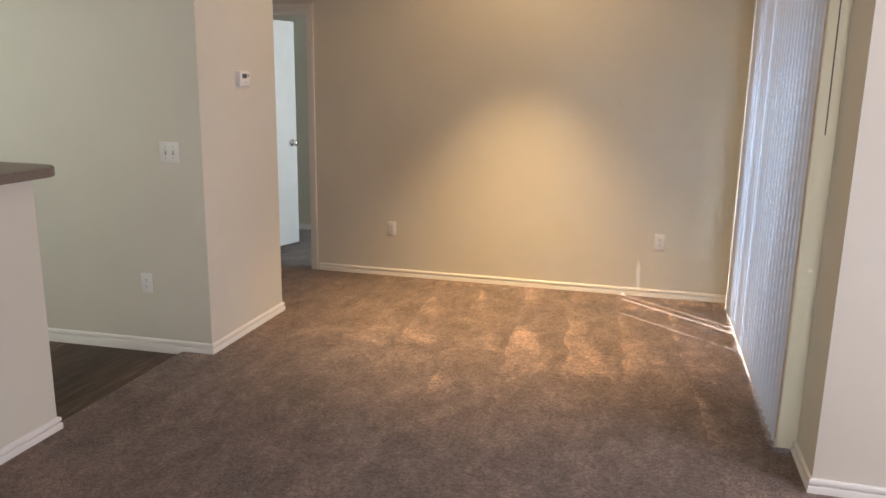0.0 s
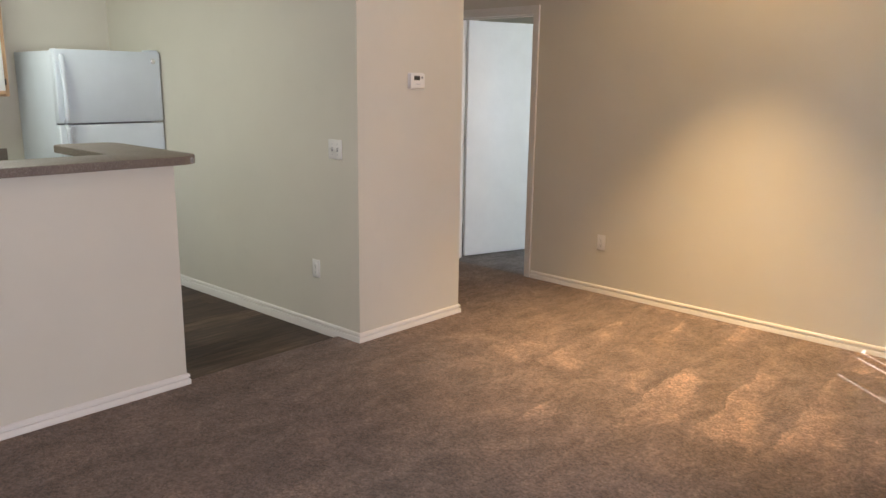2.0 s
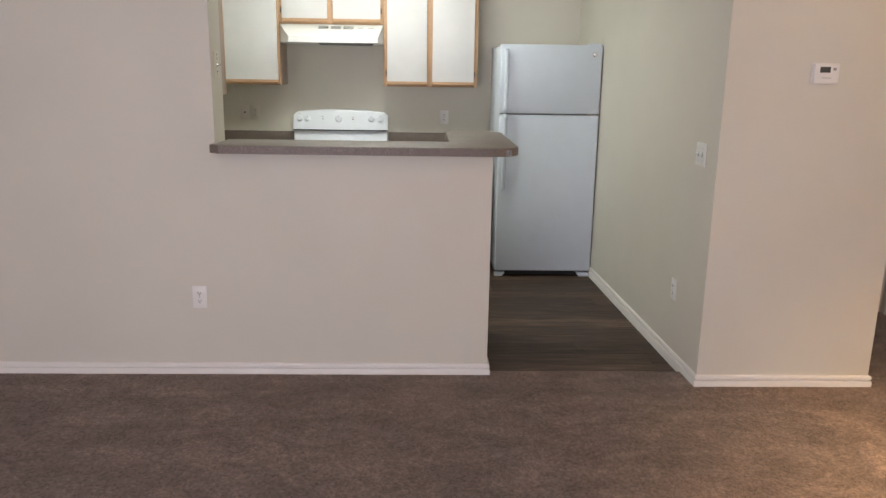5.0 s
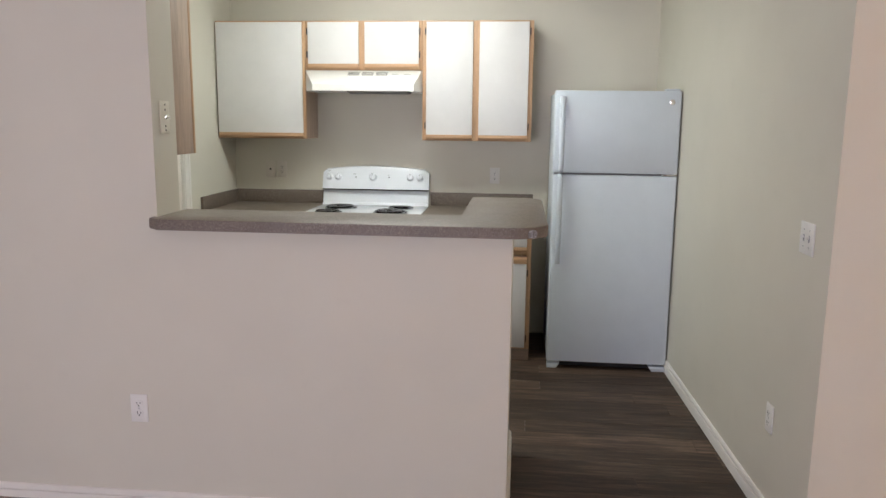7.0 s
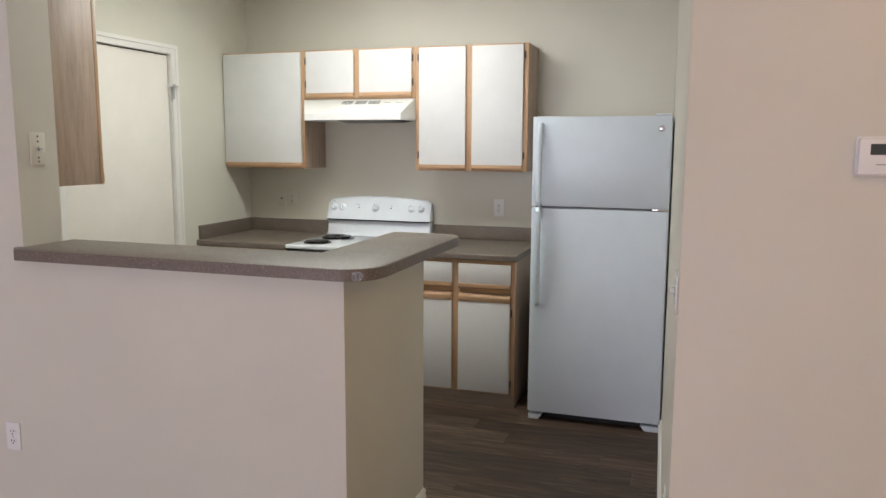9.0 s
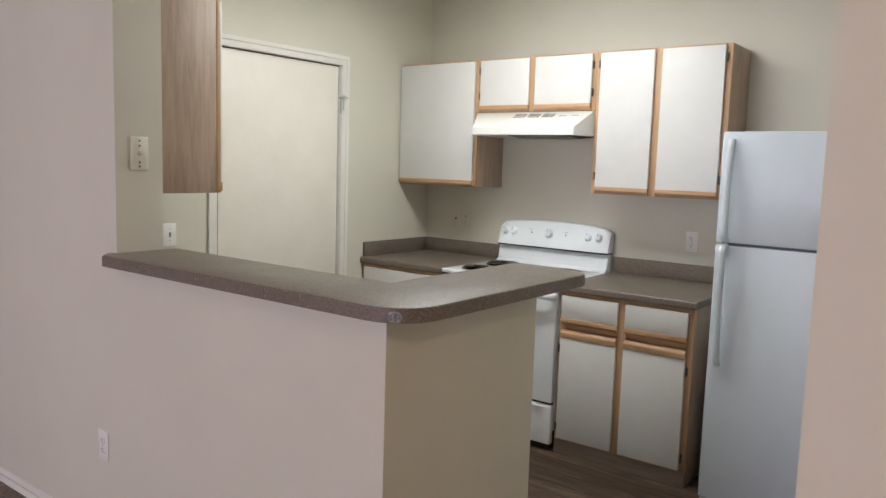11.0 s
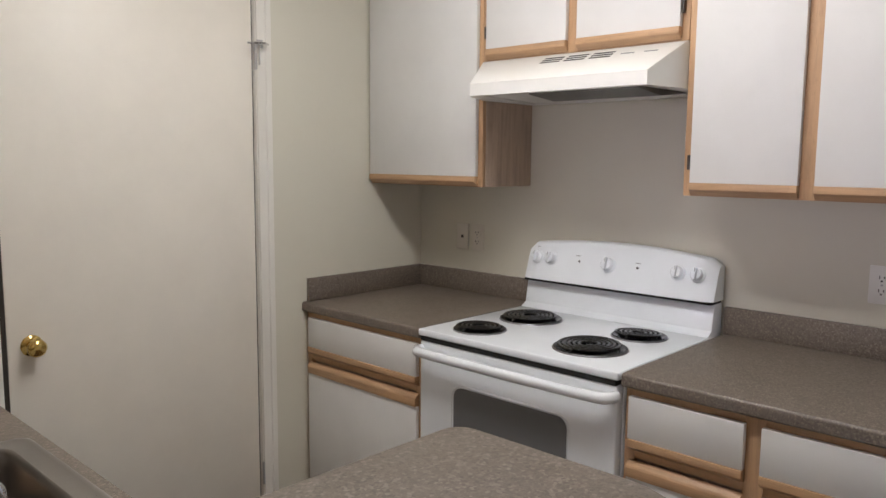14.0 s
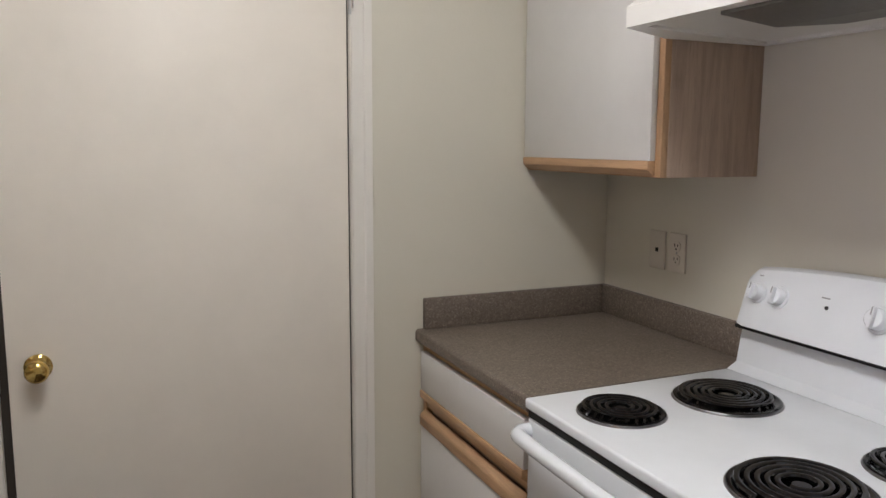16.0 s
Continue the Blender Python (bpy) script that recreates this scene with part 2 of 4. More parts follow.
def carpet(name, c):
    m = Mat(name, c, 0.95, Sheen_Weight=0.25, Sheen_Roughness=0.6).world()
    x, y, _ = m.xyz()
    # vacuum strokes: wedges of pile that lie the other way, narrow at the far end
    jag = m.math("MULTIPLY", m.math("SUBTRACT", m.noise(4.0, 6, 0.68), 0.5), 0.62)
    row = m.math("DIVIDE", m.math("ADD", m.math("ADD", x, 0.578), m.math("ADD", m.math("MULTIPLY", y, 0.07), m.math("MULTIPLY", jag, 0.25))), 0.335)
    col = m.math("FLOOR", row)
    u = m.math("FRACT", row)
    shift = m.math("FRACT", m.math("MULTIPLY", m.math("SINE", m.math("MULTIPLY", col, 12.99)), 43.7))
    along = m.math("DIVIDE", m.math("ADD", m.math("SUBTRACT", y, 4.11), m.math("ADD", jag, m.math("MULTIPLY", m.math("SUBTRACT", shift, 0.5), 0.35))), 1.42)
    v = m.math("FRACT", along)
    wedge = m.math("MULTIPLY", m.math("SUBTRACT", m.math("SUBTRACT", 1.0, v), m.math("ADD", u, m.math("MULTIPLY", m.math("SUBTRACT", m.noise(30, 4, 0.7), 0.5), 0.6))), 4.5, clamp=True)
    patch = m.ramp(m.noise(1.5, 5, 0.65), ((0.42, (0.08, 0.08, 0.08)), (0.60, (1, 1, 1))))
    # strokes fade outside the downlight's pool, painting its brightness into the pile colour
    pool_y = m.node("ShaderNodeMapRange", interpolation_type="SMOOTHSTEP")
    pool_y.inputs["From Min"].default_value, pool_y.inputs["From Max"].default_value = 3.3, 4.2
    pool_y.inputs["To Min"].default_value = 0.3
    m.join(y, pool_y.inputs[0])
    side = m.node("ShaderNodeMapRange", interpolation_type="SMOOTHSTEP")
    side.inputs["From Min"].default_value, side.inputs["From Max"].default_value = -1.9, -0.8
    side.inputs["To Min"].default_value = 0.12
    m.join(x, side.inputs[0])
    stroke = m.math("MULTIPLY", m.math("MULTIPLY", wedge, patch), m.math("MULTIPLY", pool_y.outputs[0], side.outputs[0]))
    tuft = m.noise(105, 4, 0.8)
    clump = m.noise(50, 5, 0.8)
    cell = m.node("ShaderNodeSeparateColor")
    m.join(m.voronoi(95, output="Color"), cell.inputs[0])
    smear = m.noise(6.0, 7, 0.75, m.stretch(1.0, 0.6, 1.0), 0.6)
    base = m.ramp(tuft, ((0.38, tuple(v * 0.35 for v in c)), (0.5, c), (0.62, tuple(v * 1.9 for v in c))))
    base = m.mix(base, m.ramp(cell.outputs[0], ((0.0, (c[0] * 0.45, c[1] * 0.40, c[2] * 0.40)), (0.5, c), (1.0, tuple(v * 1.75 for v in c)))), 0.6)
    base = m.mix(base, m.ramp(smear, ((0.30, (0.54, 0.50, 0.49)), (0.48, (0.97, 0.96, 0.95)), (0.70, (1.62, 1.62, 1.62)))), 1.0, "MULTIPLY")
    # pile colour up to double in the strokes, part of it painted lamplight
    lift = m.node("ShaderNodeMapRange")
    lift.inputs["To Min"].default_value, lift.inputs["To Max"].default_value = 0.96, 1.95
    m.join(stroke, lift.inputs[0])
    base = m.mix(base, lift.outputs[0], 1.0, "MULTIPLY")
    m.color(base)
    m.bump(tuft, 1.0, 0.014).bump(clump, 0.8, 0.02)
    return m.m


def plank(name):
    m = Mat(name, (0.06, 0.05, 0.043), 0.42)
    info = m.node("ShaderNodeObjectInfo")
    seed = m.math("MULTIPLY", info.outputs["Random"], 37.0)
    n = m.node("ShaderNodeMapping")
    n.inputs["Scale"].default_value = (13, 1.2, 13)
    m.join(m.coord, n.inputs["Vector"])
    vec = m.node("ShaderNodeVectorMath", operation="ADD")
    m.join(n.outputs[0], vec.inputs[0])
    comb = m.node("ShaderNodeCombineXYZ")
    m.join(seed, comb.inputs[0]), m.join(seed, comb.inputs[1])
    m.join(comb.outputs[0], vec.inputs[1])
    grain = m.noise(2.6, 6, 0.65, vec.outputs[0], 0.7)
    fine = m.noise(22, 3, 0.6, vec.outputs[0])
    col = m.ramp(grain, ((0.3, (0.027, 0.016, 0.011)), (0.5, (0.069, 0.045, 0.031)), (0.70, (0.160, 0.108, 0.076))))
    col = m.mix(col, (0.016, 0.012, 0.010), m.ramp(fine, ((0.55, (0, 0, 0)), (0.75, (0.6, 0.6, 0.6)))))
    tone = m.ramp(info.outputs["Random"], ((0, (0.62, 0.62, 0.62)), (1, (1.4, 1.37, 1.34))))
    m.color(m.mix(col, tone, 1.0, "MULTIPLY"))
    m.b.inputs["Specular IOR Level"].default_value = 0.3
    m.rough(grain, 0.46, 0.62).bump(fine, 0.15, 0.001)
    return m.m


PAINT = wall_paint("wall_paint_greige", (0.648, 0.62, 0.528))
TRIM = enamel("trim_paint_white", (0.78, 0.755, 0.70), 0.38)
DOOR = enamel("door_paint_white", (0.80, 0.752, 0.672), 0.42)
DOOR_BRIGHT = enamel("bedroom_door_paint", (0.80, 0.80, 0.78), 0.42)
CEILING = wall_paint("ceiling_paint", (0.78, 0.77, 0.73))
CARPET = carpet("carpet_brown_cut_pile", (0.245, 0.169, 0.131))
CARPET2 = carpet("carpet_grey_brown_cut_pile", (0.19, 0.16, 0.145))
PLANK = plank("vinyl_plank_dark")
LAMINATE = laminate("laminate_granite_taupe")
OAK_Z, OAK_Y, OAK_X = oak("oak_upright", (0.51, 0.315, 0.172)), oak("oak_level", (0.51, 0.315, 0.172), "y"), oak("oak_deep", (0.51, 0.315, 0.172), "x")
OAK_SIDE = oak("oak_veneer_panel", (0.435, 0.322, 0.240))
KICK = oak("stained_kick_board", (0.24, 0.19, 0.155), "y")
MELAMINE = enamel("melamine_white", (0.71, 0.70, 0.68), 0.42)
RANGE_WHITE = enamel("porcelain_white", (0.80, 0.835, 0.87), 0.14)
FRIDGE_WHITE = enamel("fridge_enamel_textured", (0.655, 0.722, 0.778), 0.34, 0.22)
HOOD_WHITE = enamel("hood_enamel_white", (0.80, 0.79, 0.75), 0.3)
PLASTIC = enamel("plastic_white", (0.80, 0.79, 0.75), 0.35)
PAINTED = enamel("plate_painted_over", (0.66, 0.62, 0.545), 0.5)
IVORY = enamel("plastic_ivory", (0.72, 0.69, 0.58), 0.38)
VANE = Mat("vane_vinyl", (0.74, 0.76, 0.78), 0.5, Transmission_Weight=0.0).m
BLACK = enamel("black_rubber", (0.018, 0.018, 0.018), 0.55)
COIL = Mat("burner_coil_black", (0.004, 0.004, 0.0045), 0.10, Specular_IOR_Level=0.45)
COIL = COIL.rough(COIL.noise(30, 4), 0.06, 0.2).bump(COIL.noise(60, 3), 0.05, 0.001).m
WORN = Mat("laminate_worn_grey", (0.3, 0.31, 0.33), 0.5).world()
WORN.color(WORN.ramp(WORN.noise(160, 4, 0.7), ((0.38, (0.10, 0.09, 0.085)), (0.52, (0.27, 0.285, 0.31)), (0.66, (0.50, 0.53, 0.57)))))
WORN = WORN.m
# near-black fill for the shade inside slots, holes and gaps
DARK_HOLE = enamel("dark_recess", (0.012, 0.012, 0.012), 0.8)
GREY_MARK = enamel("grey_print", (0.30, 0.31, 0.32), 0.5)
SCREEN = enamel("lcd_grey", (0.055, 0.06, 0.055), 0.25)
WAND = enamel("wand_brown", (0.20, 0.14, 0.10), 0.4)
# dark fill for the shade in the pantry door's gap
GAP_SHADE = enamel("door_gap_shade", (0.035, 0.028, 0.022), 0.7)
HINGE = enamel("hinge_bronze", (0.05, 0.04, 0.032), 0.45)


def metal(name, c, rough, streak=True):
    m = Mat(name, c, rough, 1.0).world()
    n = m.noise(40, 3, 0.6, m.stretch(1, 12, 1) if streak else None)
    m.rough(n, rough * 0.75, rough * 1.4).bump(n, 0.03, 0.001)
    return m.m


STEEL = metal("stainless_steel", (0.30, 0.28, 0.265), 0.30)
RING = metal("burner_ring_steel", (0.24, 0.24, 0.25), 0.28, False)
CHROME = metal("chrome", (0.75, 0.75, 0.76), 0.08, False)
BRASS = metal("polished_brass", (0.70, 0.50, 0.17), 0.16, False)
ALUMINIUM = metal("window_aluminium", (0.48, 0.48, 0.48), 0.4)
FILTER = metal("filter_mesh_aluminium", (0.22, 0.22, 0.21), 0.45)
OVEN_GLASS = Mat("oven_window_glass", (0.16, 0.165, 0.17), 0.12).m
GLASS = Mat("clear_glass", (1, 1, 1), 0.02, Transmission_Weight=1.0, IOR=1.45).m
GLOW = Mat("lamp_lens", (0.9, 0.9, 0.85), 0.4, Emission_Color=(0.945, 1.0, 0.90, 1), Emission_Strength=2.9).m
SOIL = Mat("ground_soil", (0.20, 0.19, 0.12), 0.9).world()
SOIL.color(SOIL.ramp(SOIL.noise(1.5, 6), ((0.3, (0.10, 0.12, 0.05)), (0.7, (0.24, 0.2, 0.13))))).bump(SOIL.noise(30, 4), 0.5, 0.02)
SOIL = SOIL.m
CONCRETE = Mat("patio_concrete", (0.42, 0.41, 0.38), 0.85).world()
CONCRETE.color(CONCRETE.ramp(CONCRETE.noise(3, 6), ((0.3, (0.36, 0.35, 0.33)), (0.7, (0.48, 0.47, 0.44))))).bump(CONCRETE.noise(90, 4), 0.3, 0.003)
CONCRETE = CONCRETE.m
def translucent(material, color, share):
    """Lets a thin vinyl vane pass a share of the light behind it."""
    t = material.node_tree
    tl = t.nodes.new("ShaderNodeBsdfTranslucent")
    tl.inputs["Color"].default_value = (*color, 1)
    ms = t.nodes.new("ShaderNodeMixShader")
    ms.inputs[0].default_value = share
    t.links.new(t.nodes["Principled BSDF"].outputs[0], ms.inputs[1])
    t.links.new(tl.outputs[0], ms.inputs[2])
    t.links.new(ms.outputs[0], t.nodes["Material Output"].inputs["Surface"])


# the blue tint puts daylight colour into white vinyl
translucent(VANE, (0.72, 0.84, 0.98), 0.25)
# lit copy of the same vinyl, its warm tint painting the downlight's glow
VANE_WARM_LIT = Mat("vane_vinyl_warm_lit", (0.80, 0.77, 0.70), 0.5).m
translucent(VANE_WARM_LIT, (0.98, 0.86, 0.70), 0.5)


# ---- structure ----
def wall(name, *boxes, label="greige painted wall with light orange-peel texture", material=None):
    bm = bmesh.new()
    for b in boxes:
        x0, y0, z0, x1, y1, z1 = b
        box(x0, y0, z0 or SLAB, x1, y1, z1, bm=bm)
    return solid(name, bm, material or PAINT, label, "wall", kind="structure")


T = 0.12
SLAB = -0.038                            # walls stand on the slab
NORTH, EAST, BAR_X, PIER_Y = 5.766, 0.866, -2.285, 1.41
KS, KN, KW = 0.66, 3.773, -5.04          # kitchen's south, north and west faces
BLOCK_X, BLOCK_N, BAR_Y = -2.146, 4.645, 2.735   # east and north faces of the wall block, end of the half wall
SKEW = 0.034                             # the north face is a little out of square
VINYL = -0.02                            # the vinyl lies lower than the carpet pile


def KN_AT(x):
    return KN + (x - BLOCK_X) * SKEW


def notched(name, axis, a, b, u0, u1, hole, label="greige painted wall with light orange-peel texture"):
    """A wall from u0 to u1 with one doorway (from, to, height)."""
    h0, h1, top = hole
    outline = [(u0, SLAB), (h0, SLAB), (h0, top), (h1, top), (h1, SLAB), (u1, SLAB), (u1, CEIL), (u0, CEIL)]
    return solid(name, prism(outline, axis, a, b), PAINT, label, "wall", kind="structure")


notched("wall_north", "y", NORTH, NORTH + T, -3.42, EAST, (-3.235, -2.425, 2.05))
notched("wall_east", "x", EAST, EAST + T, 3.11, 5.95, (3.47, 5.45, 2.06))
wall("wall_bedroom_east", (EAST, 5.95, 0, EAST + T, 6.1, CEIL), (EAST, 6.1, 0, EAST + T, 7.1, 0.9), (EAST, 6.1, 2.1, EAST + T, 7.1, CEIL), (EAST, 7.1, 0, EAST + T, 7.42, CEIL))
wall("wall_east_return", (EAST + T, 3.11, 0, 3.0, 3.11 + T, CEIL))
# the opening belongs to the added, unseen window
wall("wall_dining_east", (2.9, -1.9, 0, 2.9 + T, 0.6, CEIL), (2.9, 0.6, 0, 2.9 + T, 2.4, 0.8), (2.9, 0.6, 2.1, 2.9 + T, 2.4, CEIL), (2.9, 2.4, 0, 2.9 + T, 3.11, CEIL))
wall("wall_south", (-2.475, -1.9 - T, 0, 2.9 + T, -1.9, CEIL))
wall("wall_west", (-2.475, -1.9, 0, BAR_X, PIER_Y, CEIL))
solid("wall_bar", prism([(BAR_X - 0.12, PIER_Y), (BAR_X, PIER_Y), (BAR_X, BAR_Y), (-3.06, BAR_Y), (-3.06, 2.615), (BAR_X - 0.12, 2.615)], "z", SLAB, 1.124), PAINT, "greige painted half wall under the breakfast bar", "wall", kind="structure")
notched("wall_kitchen_south", "y", KS - T, KS, KW - T, -2.475, (-4.18, -3.250, 2.116))
wall("wall_kitchen_west", (KW - T, KS, 0, KW, KN, CEIL))
solid("wall_kitchen_north", prism([(BLOCK_X, KN), (BLOCK_X, BLOCK_N), (KW - T, BLOCK_N), (KW - T, KN_AT(KW - T))], "z", SLAB, CEIL), PAINT, "greige painted wall block between kitchen and hall", "wall", kind="structure")
notched("wall_hall_west", "x", -3.42, -3.30, BLOCK_N, NORTH, (4.67, 5.44, 2.05))
wall("wall_bedroom_north", (-4.3, 7.30, 0, EAST, 7.42, CEIL))
wall("wall_bedroom_west", (-4.42, NORTH, 0, -4.3, 7.42, CEIL))
wall("wall_bedroom_south", (-4.3, NORTH, 0, -3.42, NORTH + T, CEIL))
wall("ceiling", (-5.3, -2.1, CEIL, EAST + T, 7.5, CEIL + 0.15), (EAST + T, -2.1, CEIL, 3.1, 3.11 + T, CEIL + 0.15), label="off-white painted ceiling", material=CEILING)
EDGE = -2.325
solid("floor", box(-5.3, -2.1, -0.19, 3.05, 7.5, -0.04), CONCRETE, "bare concrete slab under the flooring", "floor", kind="structure")
bm = box(EDGE, -1.9, -0.04, 2.9, 3.11, 0.0)
box(EDGE, 3.11, -0.04, EAST, NORTH, 0.0, bm=bm)
box(-3.42, BLOCK_N, -0.04, EDGE, NORTH, 0.0, bm=bm)
solid("carpet_floor", bm, CARPET, "brown cut-pile carpet with vacuum strokes, painted brighter around the downlight", "carpet", kind="structure")
solid("bedroom_floor", box(-4.3, NORTH, -0.04, EAST, 7.3, 0.001), CARPET2, "grey-brown cut-pile carpet", "carpet", kind="structure")
solid("ground", box(-400, -400, -0.6, 400, 400, -0.2), SOIL, "bare ground with thin grass", "ground", kind="structure")
solid("patio", box(EAST + T, 2.6, -0.2, 3.6, 7.6, -0.03), CONCRETE, "pale concrete patio slab", "patio", kind="structure")


# baseboards: a stepped moulding along each run
def baseboard(x0, y0, x1, y1, nx, ny, m0=0.0, m1=0.0):
    """Along a wall's face from one end to the other; n points into the room; m: how far an end reaches past, times the depth."""
    prof = [(0, VINYL), (0.015, VINYL), (0.015, 0.026), (0.012, 0.030), (0.003, 0.0305), (0.003, 0.0385), (0.0125, 0.039), (0.0125, 0.050), (0.008, 0.056), (0.004, 0.058), (0, 0.058)]
    d = Vector((x1 - x0, y1 - y0, 0)).normalized()
    bm = bmesh.new()
    rings = []
    for px, py, mi, s in ((x0, y0, m0, -1), (x1, y1, m1, 1)):
        rings.append([bm.verts.new((px + nx * o + d.x * s * o * mi, py + ny * o + d.y * s * o * mi, z)) for o, z in prof])
    n = len(prof)
    for i in range(n):
        bm.faces.new((rings[0][i], rings[0][(i + 1) % n], rings[1][(i + 1) % n], rings[1][i]))
    bm.faces.new(rings[0]), bm.faces.new(rings[1])
    bmesh.ops.recalc_face_normals(bm, faces=bm.faces[:])
    return solid("baseboard", bm, TRIM, "white painted two-step wooden baseboard", "baseboard", kind="structure")


baseboard(-2.365, NORTH, EAST, NORTH, 0, -1)
baseboard(EAST, 3.11, EAST, 3.47, -1, 0, 1, 0)
baseboard(EAST, 3.11, 2.9, 3.11, 0, -1, 1, 0)
baseboard(EAST, 5.47, EAST, NORTH, -1, 0)
baseboard(BAR_X, -1.9, BAR_X, BAR_Y, 1, 0, 0, 1)
baseboard(BAR_X, BAR_Y, -3.06, BAR_Y, 0, 1, 1, 0)
baseboard(BLOCK_X, KN, -4.26, KN_AT(-4.26), SKEW, -1, 1, 0)
baseboard(BLOCK_X, KN, BLOCK_X, BLOCK_N, 1, 0, 1, 1)
baseboard(BLOCK_X, BLOCK_N, -3.30, BLOCK_N, 0, 1, 1, 0)
baseboard(-4.3, 7.30, EAST, 7.30, 0, -1)
baseboard(2.9, -1.9, 2.9, 3.11, -1, 0)
baseboard(BAR_X, -1.9, 2.9, -1.9, 0, 1)
baseboard(-3.30, 5.52, -3.30, NORTH, 1, 0)


def casing(name, axis, face, out, a, b, top, width=0.057):
    """A door's mitred casing on a wall's face. axis: along which the wall runs; out: the way it stands proud."""
    bm = bmesh.new()
    steps = ((0, 0), (width, 0), (width, 0.016), (width * 0.62, 0.0165), (width * 0.55, 0.012), (width * 0.2, 0.010), (0.0, 0.007))
    corners = [(a, 0, -1, 0), (a, top, -1, 1), (b, top, 1, 1), (b, 0, 1, 0)]
    rings = []
    for u, z, su, sz in corners:
        ring = []
        for w, d in steps:
            pu, pz, pd = u + su * w, z + sz * w, face + out * d
            ring.append(bm.verts.new((pu, pd, pz) if axis == "x" else (pd, pu, pz)))
        rings.append(ring)
    n = len(steps)
    for p, q in zip(rings, rings[1:]):
        for i in range(n):
            bm.faces.new((p[i], p[(i + 1) % n], q[(i + 1) % n], q[i]))
    bm.faces.new(rings[0]), bm.faces.new(rings[-1])
    bmesh.ops.recalc_face_normals(bm, faces=bm.faces[:])
    return solid(name, bm, TRIM, "white painted moulded door casing", "door casing", kind="structure")


def jamb(axis, f0, f1, a, b, top, stop_at):
    """The lining of a doorway with its stop."""
    bm = bmesh.new()
    t, s = 0.014, 0.011
    for u0, v0, u1, v1 in ((a, 0, a + t, top), (b - t, 0, b, top), (a + t, top - t, b - t, top)):
        box(*((u0, f0, v0, u1, f1, v1) if axis == "x" else (f0, u0, v0, f1, u1, v1)), bm=bm)
    for u0, v0, u1, v1 in ((a + t, 0, a + t + s, top - t), (b - t - s, 0, b - t, top - t), (a + t + s, top - t - s, b - t - s, top - t)):
        box(*((u0, stop_at, v0, u1, stop_at + 0.03, v1) if axis == "x" else (stop_at, u0, v0, stop_at + 0.03, u1, v1)), bm=bm)
    return solid("door_jamb", bm, TRIM, "white painted door lining with stop", "door frame", kind="structure")


def knob_profile():
    return [(0, 0), (0.032, 0), (0.033, 0.004), (0.028, 0.009), (0.014, 0.012), (0.011, 0.020), (0.012, 0.026), (0.022, 0.034), (0.028, 0.044), (0.028, 0.054), (0.022, 0.062), (0.012, 0.066), (0, 0.067)]


# bedroom door, standing open into the bedroom
casing("trim", "x", NORTH, -1, -3.225, -2.435, 2.04)
jamb("x", NORTH + 0.001, NORTH + T - 0.001, -3.235, -2.425, 2.05, NORTH + 0.045)
door = thing("door_1", (-3.222, NORTH + T + 0.004, 0), "white flat wooden door standing open into the bedroom", "door", kind="structure")
swing = pose(-3.222, NORTH + T + 0.004, 0, 0, 0, 72)
bm = box(0.004, -0.036, 0.022, 0.772, 0.0, 2.03, 0.0025)
bm.transform(swing)
leaf = part("leaf", bm, DOOR_BRIGHT, door)
for side, turn in ((0.0, -90), (-0.036, 90)):
    bm = lathe(knob_profile(), swing @ pose(0.71, side, 0.96, turn, 0, 0), 24)
    part("door_knob", bm, CHROME, leaf, "satin nickel door knob")
for z in (0.22, 1.03, 1.84):
    bm = lathe([(0, -0.045), (0.007, -0.045), (0.007, 0.045), (0, 0.045)], pose(-3.224, NORTH + T + 0.008, z), 12)
    part("hinge", bm, CHROME, leaf, "steel butt hinge")

# entry door at the hall's end
casing("trim", "y", -3.30, 1, 4.68, 5.43, 2.04)
entry = thing("door_2", (-3.36, 5.05, 0), "beige painted closed entry door with brass lock set", "door", kind="structure")
leaf = part("leaf", box(-3.40, 4.685, 0.01, -3.325, 5.425, 2.035, 0.002), DOOR, entry)
part("door_knob", lathe(knob_profile(), pose(-3.325, 5.365, 0.965, 0, 90, 0), 24), BRASS, leaf, "brass door knob")
part("deadbolt", lathe([(0, 0), (0.03, 0), (0.03, 0.01), (0.022, 0.018), (0, 0.018)], pose(-3.325, 5.365, 1.16, 0, 90, 0), 24), BRASS, leaf, "brass deadbolt")

# pantry door in the kitchen
casing("trim", "x", KS, 1, -4.168, -3.262, 2.104, 0.056)
jamb("x", KS - T + 0.001, KS - 0.001, -4.18, -3.250, 2.116, KS - 0.085)
pantry = thing("door_3", (-3.72, KS, 0), "cream painted flat closed pantry door", "door", kind="structure")
leaf = part("leaf", box(-4.1618, KS - 0.0545, 0.012, -3.2845, KS - 0.019, 2.0962, 0.002), DOOR, pantry)
part("door_knob", lathe(knob_profile(), pose(-3.353, KS - 0.019, 0.905, -90, 0, 0), 28), BRASS, leaf, "polished brass door knob")
# strips round the leaf paint the gap's shade; no seal there
for x0, x1, z0, z1 in ((-3.2845, -3.2645, 0.012, 2.1015), (-4.1655, -4.1618, 0.012, 2.1015), (-4.1618, -3.2845, 2.0965, 2.1015)):
    part("seal_strip", box(x0, KS - 0.050, z0, x1, KS - 0.0215, z1), GAP_SHADE, pantry, "dark brown strip painting the shade in the door gap")
part("strike_plate", box(-3.2682, KS - 0.012, 0.85, -3.2645, KS + 0.002, 0.955), HINGE, pantry, "dark bronze strike plate")
